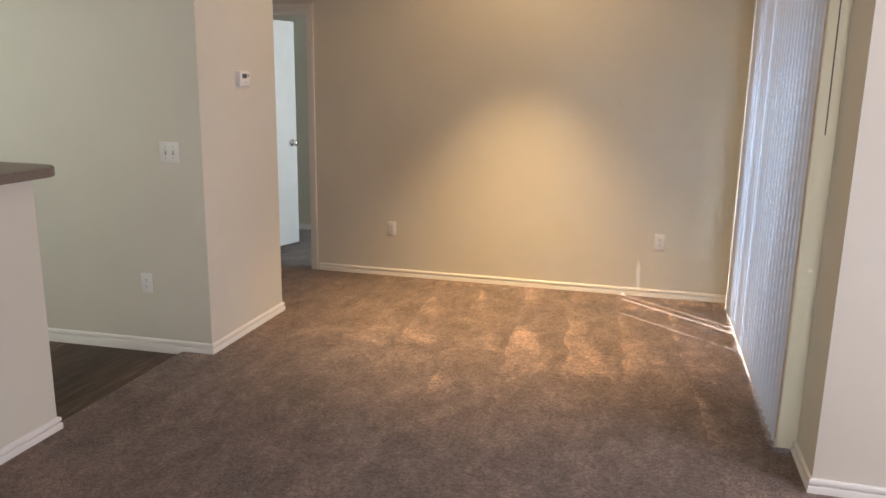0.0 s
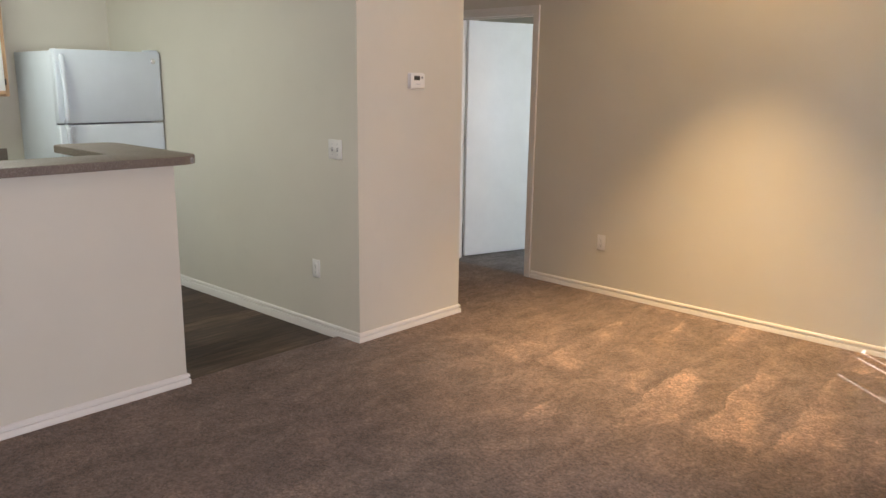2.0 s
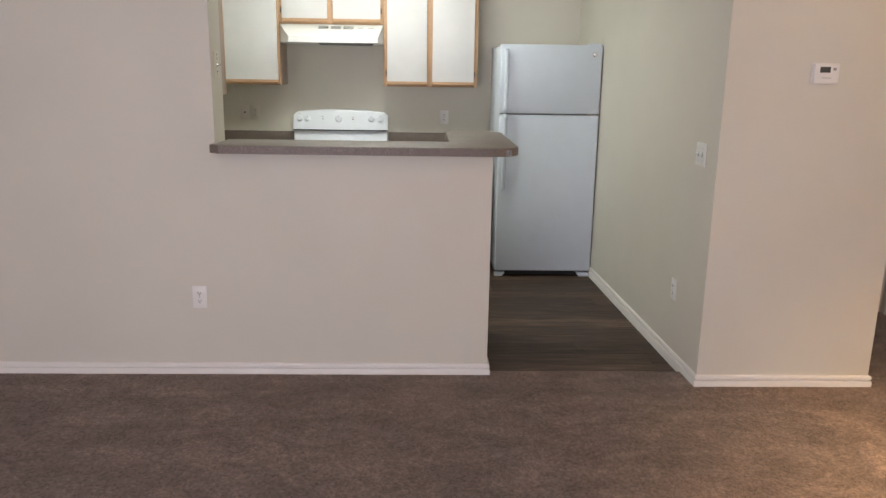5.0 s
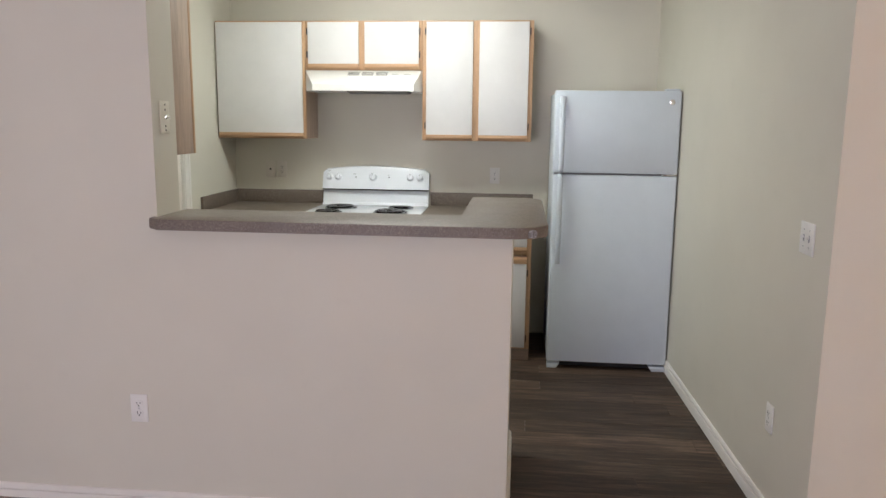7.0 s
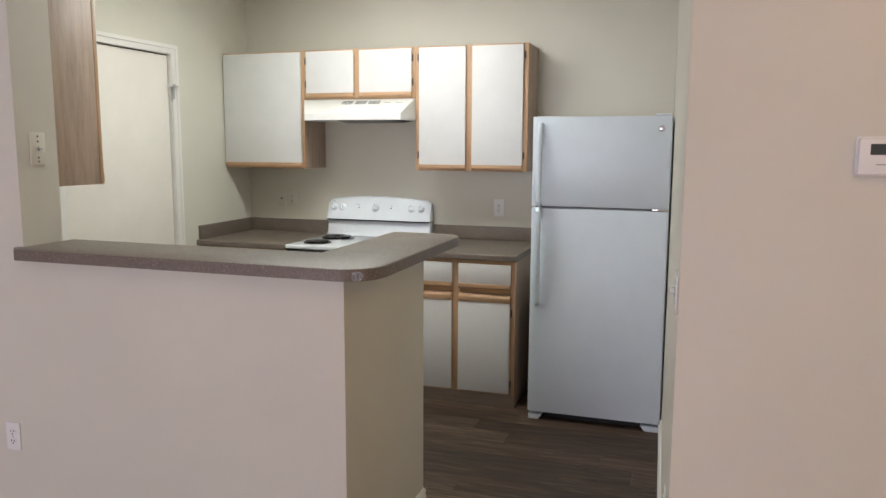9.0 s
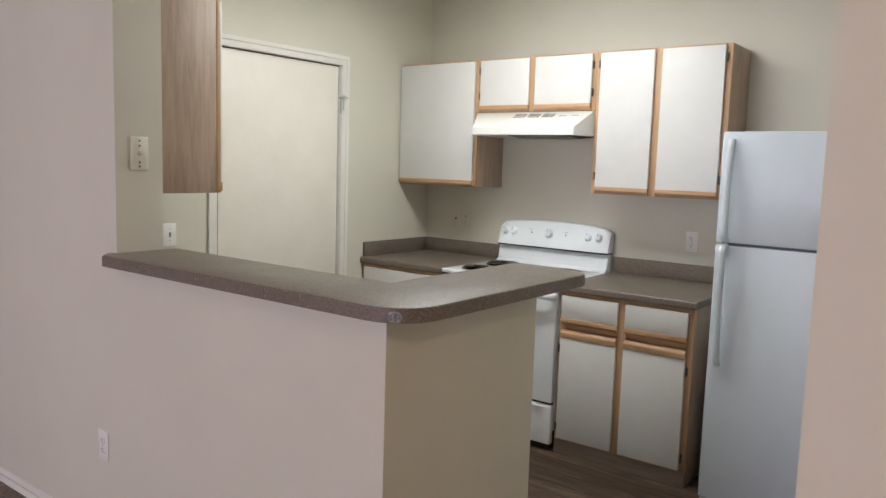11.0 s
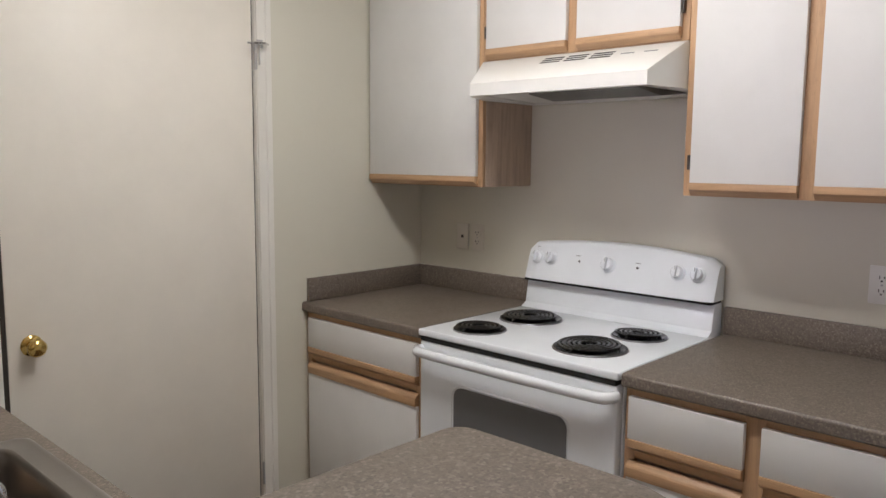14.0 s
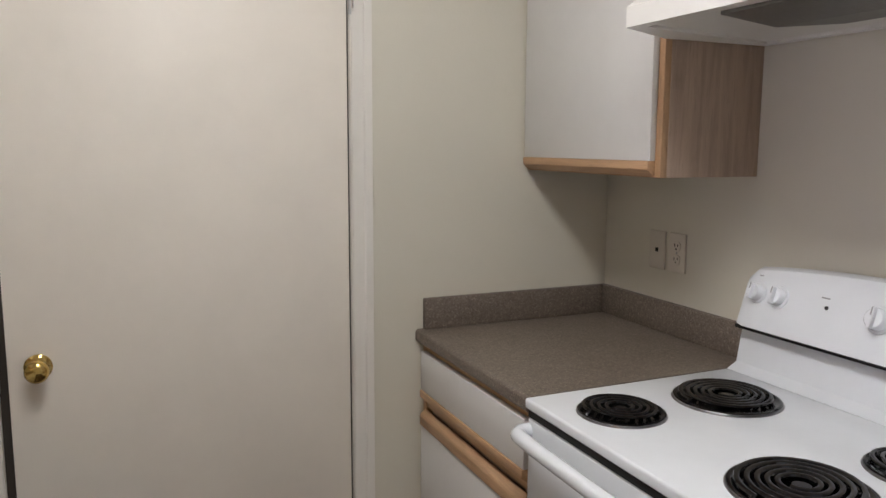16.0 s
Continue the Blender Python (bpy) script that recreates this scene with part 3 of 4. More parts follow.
for z in (0.25, 1.86):
    part("hinge", lathe([(0, -0.045), (0.006, -0.045), (0.006, 0.045), (0, 0.045)], pose(-4.166, KS + 0.002, z), 10), ALUMINIUM, leaf, "steel butt hinge")
guard = thing("door_guard", (-4.17, KS, 1.902), "small white swing-bar door latch screwed to the casing", "door latch")
part("plate", box(-4.186, KS + 0.0165, 1.892, -4.160, KS + 0.020, 1.922, 0.0015), ALUMINIUM, guard)
part("arm", tube(curve_points([(-4.205, KS + 0.025, 1.907), (-4.18, KS + 0.04, 1.907), (-4.15, KS + 0.040, 1.907), (-4.12, KS + 0.02, 1.905)], 4), 0.0045, 8), CHROME, guard)
part("pin", tube([(-4.168, KS + 0.02, 1.902), (-4.168, KS + 0.02, 1.83)], 0.004, 8), CHROME, guard)

# ---- sliding door and blinds ----
slider = thing("window_1", (EAST + 0.06, 4.46, 0), "aluminium sliding patio door with two glass panels", "patio door", kind="structure")


def ring_frame(x0, x1, y0, z0, y1, z1, w):
    """A rectangular frame of bars w wide in the plane across x."""
    bm = bmesh.new()
    loops = []
    for x in (x0, x1):
        for d in (0, w):
            loops.append([bm.verts.new((x, a, b)) for a, b in ((y0 + d, z0 + d), (y1 - d, z0 + d), (y1 - d, z1 - d), (y0 + d, z1 - d))])
    for p, q in ((0, 1), (1, 3), (3, 2), (2, 0)):
        for k in range(4):
            l = (k + 1) % 4
            bm.faces.new((loops[p][k], loops[p][l], loops[q][l], loops[q][k]))
    bmesh.ops.recalc_face_normals(bm, faces=bm.faces[:])
    return bm


part("window_frame", ring_frame(EAST + 0.03, EAST + 0.10, 3.47, 0.0, 5.45, 2.06, 0.035), ALUMINIUM, slider)
for x, y0, y1 in ((EAST + 0.05, 3.51, 4.49), (EAST + 0.08, 4.43, 5.41)):
    bm = ring_frame(x - 0.012, x + 0.012, y0, 0.036, y1, 2.024, 0.05)
    sash = part("sash", bm, ALUMINIUM, slider)
    pane = part("pane", box(x - 0.003, y0 + 0.05, 0.09, x + 0.003, y1 - 0.05, 1.96), GLASS, sash, "clear glass pane")
    pane.visible_shadow = False
bedwin = thing("window_2", (EAST + 0.06, 6.6, 0.9), "bedroom window with aluminium frame", "window", kind="structure")
part("window_frame", ring_frame(EAST + 0.08, EAST + 0.11, 6.1, 0.9, 7.1, 2.1, 0.04), ALUMINIUM, bedwin)
# unseen window added round that lamp; its pane keeps direct sun out
added_win = thing("window_3", (2.96, 1.5, 0.8), "added dining window out of view, with aluminium frame", "window", kind="structure")
part("window_frame", ring_frame(2.97, 3.01, 0.6, 0.8, 2.4, 2.1, 0.04), ALUMINIUM, added_win)
part("pane", box(2.987, 0.639, 0.839, 2.993, 2.361, 2.061), GLASS, added_win, "clear glass pane")

blind = thing("vertical_blind", (0.79, 4.45, 2.1), "white vinyl vertical blind, closed over the patio door", "blind")
part("headrail", prism(round_outline(0.755, 2.095, 0.815, 2.135, 0.006, 3), "y", 3.42, 5.49), PLASTIC, blind)


def vane_mesh(material):
    """One slightly curved vane, 96 mm wide, hanging down from its own top."""
    bm = bmesh.new()
    w, n = 0.096, 6
    rows = []
    for z in (0.0, -0.03, -1.03, -2.05, -2.078):
        rows.append([(bm.verts.new((0.006 * (1 - (2 * k / n - 1) ** 2) - 0.0004, w * (k / n - 0.5), z)), bm.verts.new((0.006 * (1 - (2 * k / n - 1) ** 2) + 0.0004, w * (k / n - 0.5), z))) for k in range(n + 1)])
    for p, q in zip(rows, rows[1:]):
        for k in range(n):
            for s in (0, 1):
                bm.faces.new((p[k][s], p[k + 1][s], q[k + 1][s], q[k][s]))
        for k in (0, n):
            bm.faces.new((p[k][0], p[k][1], q[k][1], q[k][0]))
    for r in (rows[0], rows[-1]):
        for k in range(n):
            bm.faces.new((r[k][0], r[k + 1][0], r[k + 1][1], r[k][1]))
    bmesh.ops.recalc_face_normals(bm, faces=bm.faces[:])
    return mesh("vane", bm, material)


vane_data = vane_mesh(VANE)
end_data = vane_mesh(VANE_WARM_LIT)


def vane(x, y, turn, lean=0.0, data=vane_data):
    ob = new("vane", data)
    ob.parent = blind
    ob.matrix_parent_inverse = blind.matrix_world.inverted()
    ob.matrix_basis = pose(x, y, 2.095, lean, 0, turn)


rnd = random.Random(4)
LEAN = {18: -0.32, 19: 0.34, 20: 0.52, 21: 0.54, 22: 0.34}      # vanes that hang a little askew and let the sun in
SHIFT = {15: 0.021, 19: 0.021, 20: 0.020, 21: 0.012}
shift = 0.0
for k in range(24):
    shift += SHIFT.get(k, 0.0)
    vane(0.782, 3.47 + 0.0838 * k + shift, 2.6 + rnd.uniform(-0.5, 0.5), LEAN.get(k, rnd.uniform(-0.02, 0.02)))
vane(0.825, 3.428, 88, data=end_data)
vane(0.823, 5.548, 88, data=end_data)
part("wand", tube([(0.818, 3.40, 2.10), (0.822, 3.40, 1.355)], 0.0026, 8), WAND, blind, "thin brown tilt wand")

# ---- ceiling lights ----
light = thing("recessed_downlight", (*DOWNLIGHT, CEIL), "white recessed ceiling downlight with warm bulb", "ceiling light")
part("trim_ring", lathe([(0.062, -0.002), (0.092, -0.004), (0.095, -0.001), (0.095, 0.0), (0.062, 0.0)], pose(*DOWNLIGHT, CEIL), 32), PLASTIC, light)
light = thing("kitchen_ceiling_light", (*KITCHEN_LIGHT, CEIL), "white fluorescent box light on the kitchen ceiling", "ceiling light")
kx, ky = KITCHEN_LIGHT
part("housing", box(kx - 0.14, ky - 0.62, CEIL - 0.025, kx + 0.14, ky + 0.62, CEIL, 0.004), PLASTIC, light)
for y in (ky - 0.61, ky + 0.61):
    part("end_cap", prism(round_outline(kx - 0.162, CEIL - 0.104, kx + 0.162, CEIL - 0.0255, 0.03, 5, (1, 1, 0, 0)), "y", y - 0.01, y + 0.01), PLASTIC, light)
part("lens", prism(round_outline(kx - 0.155, CEIL - 0.098, kx + 0.155, CEIL - 0.0255, 0.03, 5, (1, 1, 0, 0)), "y", ky - 0.599, ky + 0.599), GLOW, light)


# ---- kitchen cabinets ----
UF = -4.735        # front of the upper carcasses
BF = -4.385        # front of the base carcasses


def pull_door(parent, x, y0, y1, z0, z1, strip="low", t=0.018, hinge=None, far=None):
    """A white slab door on a cabinet facing +x, with an oak finger-pull strip along its lower or upper edge."""
    d = part("door", box(x, y0, z0, x + t, y1, z1, 0.0015), MELAMINE, parent)
    if strip:
        zs = (z0 - 0.036, z0 - 0.0005) if strip == "low" else (z1 + 0.0005, z1 + 0.045)
        out = t + 0.004
        if strip == "low":
            prof = [(x, zs[1]), (x + out, zs[1]), (x + out, zs[0] + 0.016), (x + out - 0.004, zs[0] + 0.012), (x + 0.006, zs[0]), (x, zs[0])]
        else:
            prof = [(x, zs[0]), (x + out, zs[0]), (x + out, zs[1] - 0.018), (x + out - 0.003, zs[1] - 0.012), (x + 0.004, zs[1]), (x, zs[1])]
        part("pull_strip", prism(prof, "y", y0, y1, 0.001), OAK_Y, d, "oak finger-pull strip")
    if hinge is not None:
        s = 1 if hinge > (y0 + y1) / 2 else -1
        for z in (z0 + 0.06, z1 - 0.06):
            part("hinge", box(x + 0.001, hinge, z - 0.022, x + t * 0.8, hinge + s * 0.008, z + 0.022, 0.002), HINGE, d, "dark bronze hinge")
    return d


def face_frame(parent, x, y0, y1, z0, z1, stiles, rails, t=0.019):
    """Oak stiles (y, width) and rails (z, height) on the carcass's front."""
    for y, w in stiles:
        part("stile", box(x - t, y, z0, x, y + w, z1, 0.0012), OAK_Z, parent)
    edges = sorted(stiles)
    for z, h in rails:
        for (a, wa), (b, _) in zip(edges, edges[1:]):
            part("rail", box(x - t, a + wa, z, x - 0.0006, b, z + h, 0.0012), OAK_Y, parent)


def upper(y0, y1, z0, z1, doors, label, hinges):
    cab = thing("upper_cabinet", ((KW + UF) / 2, (y0 + y1) / 2, z0), label, "kitchen cabinet", "wall cabinets over the range")
    part("body", box(KW, y0 + 0.001, z0, UF - 0.0195, y1 - 0.001, z1, 0.001), OAK_SIDE, cab, "oak veneer carcass")
    stiles = [(y0 + 0.001, 0.03), (y1 - 0.031, 0.03)]
    if len(doors) == 2:
        m = (doors[0][1] + doors[1][0]) / 2
        stiles.append((m - 0.025, 0.05))
    face_frame(cab, UF, y0, y1, z0, z1, stiles, ((z0, 0.03), (z1 - 0.03, 0.03)))
    for (a, b), h in zip(doors, hinges):
        pull_door(cab, UF + 0.001, a, b, z0 + 0.040, z1 - 0.010, "low", hinge=h)
    return cab


upper(KS + 0.002, 1.288, 1.386, 2.170, [(0.672, 1.268)], "oak wall cabinet with one white slab door", [None])
upper(1.288, 2.088, 1.849, 2.170, [(1.312, 1.658), (1.70, 2.064)], "short oak wall cabinet with two white doors over the hood", [1.308, 2.066])
upper(2.088, 2.822, 1.386, 2.170, [(2.116, 2.425), (2.468, 2.792)], "oak wall cabinet with two tall white doors", [2.112, 2.796])

# wall cabinet on the pier, seen end-on
cab = thing("upper_cabinet", (-2.63, 1.0, 1.377), "oak veneer wall cabinet above the sink counter", "kitchen cabinet")
part("body", box(-2.762, KS + 0.002, 1.377, -2.4765, 1.352, 2.170, 0.001), OAK_SIDE, cab, "oak veneer end panel")
for y0, y1 in ((1.323, 1.353), (KS + 0.002, KS + 0.032)):
    part("stile", box(-2.782, y0, 1.377, -2.7625, y1, 2.168, 0.0012), OAK_Z, cab)
d = part("door", box(-2.801, KS + 0.02, 1.42, -2.783, 1.338, 2.158, 0.0015), MELAMINE, cab)
part("pull_strip", box(-2.803, KS + 0.02, 1.384, -2.783, 1.338, 1.4195, 0.002), OAK_Y, d, "oak finger-pull strip")


def base(y0, y1, columns, label, z1=0.872):
    cab = thing("base_cabinet", ((KW + BF) / 2, (y0 + y1) / 2, 0), label, "kitchen cabinet", "base cabinets beside the range")
    part("body", box(KW, y0 + 0.001, VINYL, BF - 0.0195, y1 - 0.001, z1, 0.001), OAK_SIDE, cab, "oak veneer carcass")
    stiles = [(y0 + 0.001, 0.03), (y1 - 0.031, 0.03)]
    if len(columns) == 2:
        m = (columns[0][1] + columns[1][0]) / 2
        stiles.append((m - 0.025, 0.05))
    face_frame(cab, BF, y0, y1, VINYL, z1, stiles, ((VINYL, 0.082), (z1 - 0.035, 0.035), (0.675, 0.035)))
    part("kick_panel", box(BF, y0 + 0.002, VINYL + 0.001, BF + 0.004, y1 - 0.002, 0.058, 0.001), KICK, cab, "stained wooden kick panel")
    for a, b, h in columns:
        d = part("drawer_front", box(BF + 0.001, a, 0.732, BF + 0.019, b, 0.851, 0.0015), MELAMINE, cab)
        prof = [(BF + 0.001, 0.7315), (BF + 0.023, 0.7315), (BF + 0.023, 0.711), (BF + 0.006, 0.698), (BF + 0.001, 0.698)]
        part("pull_strip", prism(prof, "y", a, b, 0.001), OAK_Y, d, "oak finger-pull strip")
        pull_door(cab, BF + 0.001, a, b, 0.07, 0.624, "high", hinge=h)
    return cab


base(KS + 0.002, 1.328, [(0.69, 1.31, None)], "oak base cabinet with white drawer and door")
base(2.118, 2.842, [(2.136, 2.452, 2.132), (2.494, 2.812, 2.816)], "oak base cabinet with two white drawers and doors")

# ---- worktops ----


def top_profile(front, back, z, t=0.038):
    """A post-formed worktop's section in (x, z), with a rolled front edge."""
    pts = [(back, z), (back, z - t), (front - 0.006, z - t), (front, z - t + 0.006)]
    for k in range(5):
        a = radians(90 * k / 4)
        pts.append((front - 0.010 + 0.010 * math.cos(a), z - 0.010 + 0.010 * math.sin(a)))
    return pts


def worktop(y0, y1, label, side=False):
    c = thing("countertop", (-4.7, (y0 + y1) / 2, 0.872), label, "countertop", "worktops beside the range")
    part("top", prism(top_profile(-4.36, KW + 0.001, 0.912), "y", y0, y1), LAMINATE, c)
    part("backsplash", box(KW + 0.001, y0, 0.9125, KW + 0.02, y1, 1.006, 0.003), LAMINATE, c)
    if side:
        part("backsplash", box(KW + 0.0205, y0, 0.9125, -4.383, y0 + 0.019, 1.006, 0.003), LAMINATE, c)


worktop(KS + 0.001, 1.330, "taupe granite-pattern laminate worktop with backsplash", True)
worktop(2.116, 2.852, "taupe granite-pattern laminate worktop beside the fridge")

# sink counter behind the bar
SX0, SX1 = -3.092, -2.407
SINK = (-3.066, 1.49, -2.56, 2.36)      # outer rim
BOWLS = ((-3.018, 1.515, -2.63, 1.912), (-3.018, 1.950, -2.63, 2.335))
c = thing("countertop", (-2.76, 1.6, 0.872), "taupe granite-pattern laminate sink counter", "countertop")


def pierced_slab(x0, y0, x1, y1, hole, z0, z1):
    """A slab with one rectangular cut-out, in one piece."""
    bm = bmesh.new()
    hx0, hy0, hx1, hy1 = hole
    rings = []
    for z in (z0, z1):
        rings.append([bm.verts.new((a, b, z)) for a, b in ((x0, y0), (x1, y0), (x1, y1), (x0, y1))])
        rings.append([bm.verts.new((a, b, z)) for a, b in ((hx0, hy0), (hx1, hy0), (hx1, hy1), (hx0, hy1))])
    for p, q in ((0, 1), (1, 3), (3, 2), (2, 0)):
        for k in range(4):
            l = (k + 1) % 4
            bm.faces.new((rings[p][k], rings[p][l], rings[q][l], rings[q][k]))
    bmesh.ops.recalc_face_normals(bm, faces=bm.faces[:])
    return bm


part("top", pierced_slab(SX0, KS + 0.001, SX1, 2.613, (SINK[0] + 0.012, SINK[1] + 0.012, SINK[2] - 0.012, SINK[3] - 0.012), 0.874, 0.912), LAMINATE, c)
part("backsplash", box(-3.135, KS + 0.001, 0.9125, -2.477, KS + 0.02, 1.006, 0.003), LAMINATE, c)
cab = thing("sink_cabinet", (-2.75, 1.6, 0), "oak sink base cabinet under the counter", "kitchen cabinet")
part("body", box(-3.065, KS + 0.0205, VINYL, -3.035, 2.61, 0.872, 0.001), OAK_SIDE, cab)
for y0, y1 in ((0.72, 1.30), (1.34, 1.94), (1.98, 2.56)):
    part("door", box(-3.084, y0, 0.09, -3.0655, y1, 0.80, 0.0015), MELAMINE, cab)

sink = thing("sink", (-2.81, 1.92, 0.912), "stainless steel double-bowl drop-in kitchen sink", "sink")


def sink_bowl(x0, y0, x1, y1):
    bm = bmesh.new()
    loops = []
    for inset, z, r in ((0.0, 0.9175, 0.05), (0.006, 0.9150, 0.05), (0.012, 0.905, 0.05), (0.018, 0.80, 0.06), (0.03, 0.755, 0.07), (0.07, 0.742, 0.08)):
        loops.append([bm.verts.new((u, v, z)) for u, v in round_outline(x0 + inset, y0 + inset, x1 - inset, y1 - inset, r)])
    n = len(loops[0])
    for p, q in zip(loops, loops[1:]):
        for k in range(n):
            bm.faces.new((p[k], p[(k + 1) % n], q[(k + 1) % n], q[k]))
    bm.faces.new(loops[-1])
    bmesh.ops.recalc_face_normals(bm, faces=bm.faces[:])
    return bm


def sink_deck():
    """The flat steel deck round both bowls, with a rolled outer edge."""
    bm = bmesh.new()
    x0, y0, x1, y1 = SINK
    loops = [[bm.verts.new((u, v, z)) for u, v in round_outline(x0 + i, y0 + i, x1 - i, y1 - i, 0.03)] for i, z in ((0.0, 0.9125), (0.003, 0.9185), (0.008, 0.9195), (0.012, 0.9175))]
    n = len(loops[0])
    for p, q in zip(loops, loops[1:]):
        for k in range(n):
            bm.faces.new((p[k], p[(k + 1) % n], q[(k + 1) % n], q[k]))
    holes = []
    for b in BOWLS:
        holes.append([bm.verts.new((u, v, 0.9175)) for u, v in round_outline(*b, 0.05)])
    edges = []
    for loop in [loops[-1]] + holes:
        for k in range(len(loop)):
            e = bm.edges.get((loop[k], loop[(k + 1) % len(loop)])) or bm.edges.new((loop[k], loop[(k + 1) % len(loop)]))
            edges.append(e)
    bmesh.ops.triangle_fill(bm, use_beauty=True, edges=edges)
    bmesh.ops.recalc_face_normals(bm, faces=bm.faces[:])
    return bm


part("deck", sink_deck(), STEEL, sink)
for b in BOWLS:
    bowl = part("basin", sink_bowl(*b), STEEL, sink, "deep steel bowl")
    part("drain", lathe([(0, 0.003), (0.03, 0.003), (0.042, 0.005), (0.045, 0.0)], pose((b[0] + b[2]) / 2, (b[1] + b[3]) / 2, 0.742), 24), CHROME, bowl)
tap = thing("faucet", (-2.595, 1.9, 0.9175), "chrome kitchen faucet with low straight spout", "faucet")
part("base", box(-2.622, 1.80, 0.9175, -2.572, 2.00, 0.934, 0.007), CHROME, tap)
part("spout", tube(curve_points([(-2.597, 1.89, 0.934), (-2.61, 1.89, 0.972), (-2.66, 1.885, 0.992), (-2.76, 1.89, 1.000), (-2.862, 1.905, 1.000), (-2.888, 1.908, 0.992), (-2.892, 1.909, 0.972)], 6), 0.0115, 14), CHROME, tap)
part("lever", tube([(-2.597, 1.90, 0.94), (-2.58, 1.905, 0.985), (-2.545, 1.915, 1.00)], 0.008, 10), CHROME, tap)

# ---- breakfast bar top ----


def bar_outline():
    x0, x1, x2 = -2.212, -2.530, -3.232      # outer edge, inner edge, far end
    y0, y1, y2 = 1.392, 2.530, 2.860
    pts = [(x1, PIER_Y + 0.001), (x1, y1)]
    r = 0.03
    for cx, cy, a0 in ((x2 + r, y1 + r, 270), ):
        pts += [(cx + r * math.cos(radians(a0 - 90 * k / 5)), cy + r * math.sin(radians(a0 - 90 * k / 5))) for k in range(6)]
    r = 0.09
    pts += [(x2 + r + r * math.cos(radians(180 - 90 * k / 6)), y2 - r + r * math.sin(radians(180 - 90 * k / 6))) for k in range(7)]
    r = 0.13
    pts += [(x0 - r + r * math.cos(radians(90 - 90 * k / 8)), y2 - r + r * math.sin(radians(90 - 90 * k / 8))) for k in range(9)]
    pts += [(x0, y0 + 0.05), (x0 - 0.045, y0), (BAR_X + 0.001, y0), (BAR_X + 0.001, PIER_Y + 0.001)]
    return pts


bar = thing("bar_top", (-2.4, 2.1, 1.1245), "taupe granite-pattern laminate breakfast bar top with rounded corners", "countertop")
bm = prism(bar_outline(), "z", 1.1245, 1.165)
bmesh.ops.bevel(bm, geom=[e for e in bm.edges if abs(e.verts[0].co.z - e.verts[1].co.z) < 1e-6 and e.verts[0].co.z > 1.16], offset=0.005, segments=2, affect="EDGES", profile=0.5)
part("top", bm, LAMINATE, bar)


def edge_band():
    """The glued laminate strip round the bar's open edge."""
    pts = [Vector((x, y, 0)) for x, y in bar_outline()][1:-2]
    bm = bmesh.new()
    rows = []
    for k, p in enumerate(pts):
        d = pts[min(k + 1, len(pts) - 1)] - pts[max(k - 1, 0)]
        n = Vector((-d.y, d.x, 0)).normalized() * 0.0014
        rows.append([bm.verts.new((p.x + n.x * s, p.y + n.y * s, z)) for s, z in ((0.1, 1.1252), (1, 1.1252), (1, 1.1594), (0.1, 1.1594))])
    for p, q in zip(rows, rows[1:]):
        for i in range(4):
            bm.faces.new((p[i], p[(i + 1) % 4], q[(i + 1) % 4], q[i]))
    bm.faces.new(rows[0]), bm.faces.new(rows[-1])
    bmesh.ops.recalc_face_normals(bm, faces=bm.faces[:])
    return bm


part("edge_band", edge_band(), LAMINATE, bar, "laminate edge strip")


def worn_patch():
    """A scuffed spot on the rounded corner where the pattern has worn off, with a ragged outline."""
    rnd = random.Random(12)
    bm = bmesh.new()
    rows = []
    for k in range(13):
        a, edge = radians(27 + 1.35 * k), abs(k - 6) / 6
        c, s = math.cos(a), math.sin(a)
        lo = 1.1258 + 0.008 * edge ** 4 + rnd.uniform(0, 0.003)
        hi = 1.1592 - 0.010 * edge ** 3 - rnd.uniform(0, 0.005)
        rows.append([bm.verts.new((-2.342 + r * c, 2.730 + r * s, z)) for r, z in ((0.1295, lo), (0.1320, lo), (0.1320, hi), (0.1295, hi))])
    for p, q in zip(rows, rows[1:]):
        for i in range(4):
            bm.faces.new((p[i], p[(i + 1) % 4], q[(i + 1) % 4], q[i]))
    bm.faces.new(rows[0]), bm.faces.new(rows[-1])
    bmesh.ops.recalc_face_normals(bm, faces=bm.faces[:])
    return bm


part("worn_patch", worn_patch(), WORN, bar, "grey scuffed patch on the corner")

# ---- range ----
RY0, RY1, RF = 1.334, 2.110, -4.352
stove = thing("kitchen_range", (-4.68, 1.722, 0), "white electric coil range with oven", "stove")
part("body", box(KW + 0.012, RY0 + 0.003, 0.09, RF - 0.045, RY1 - 0.003, 0.888, 0.004), RANGE_WHITE, stove)
part("kick", box(KW + 0.05, RY0 + 0.02, VINYL, RF - 0.03, RY1 - 0.02, 0.09), BLACK, stove, "black recessed kick")
# cooktop: a dished pan with raised rim
bm = box(KW + 0.075, RY0, 0.889, RF, RY1, 0.913, 0.006, 3)
part("cooktop", bm, RANGE_WHITE, stove)
# black filler paints the shade between cooktop and oven door
part("gap_strip", box(RF - 0.04, RY0 + 0.010, 0.8725, RF - 0.005, RY1 - 0.010, 0.8885), DARK_HOLE, stove, "black strip for the shade in the vent gap")
bm = box(RF - 0.044, RY0 + 0.006, 0.252, RF - 0.006, RY1 - 0.006, 0.872, 0.006, 3)
oven = part("oven_door", bm, RANGE_WHITE, stove)
wy0, wy1, wz0, wz1 = RY0 + 0.165, RY1 - 0.165, 0.555, 0.742
bm = prism(round_outline(wy0, wz0, wy1, wz1, 0.035), "x", RF - 0.0075, RF - 0.0045)
part("window", bm, OVEN_GLASS, oven, "dark grey oven window")
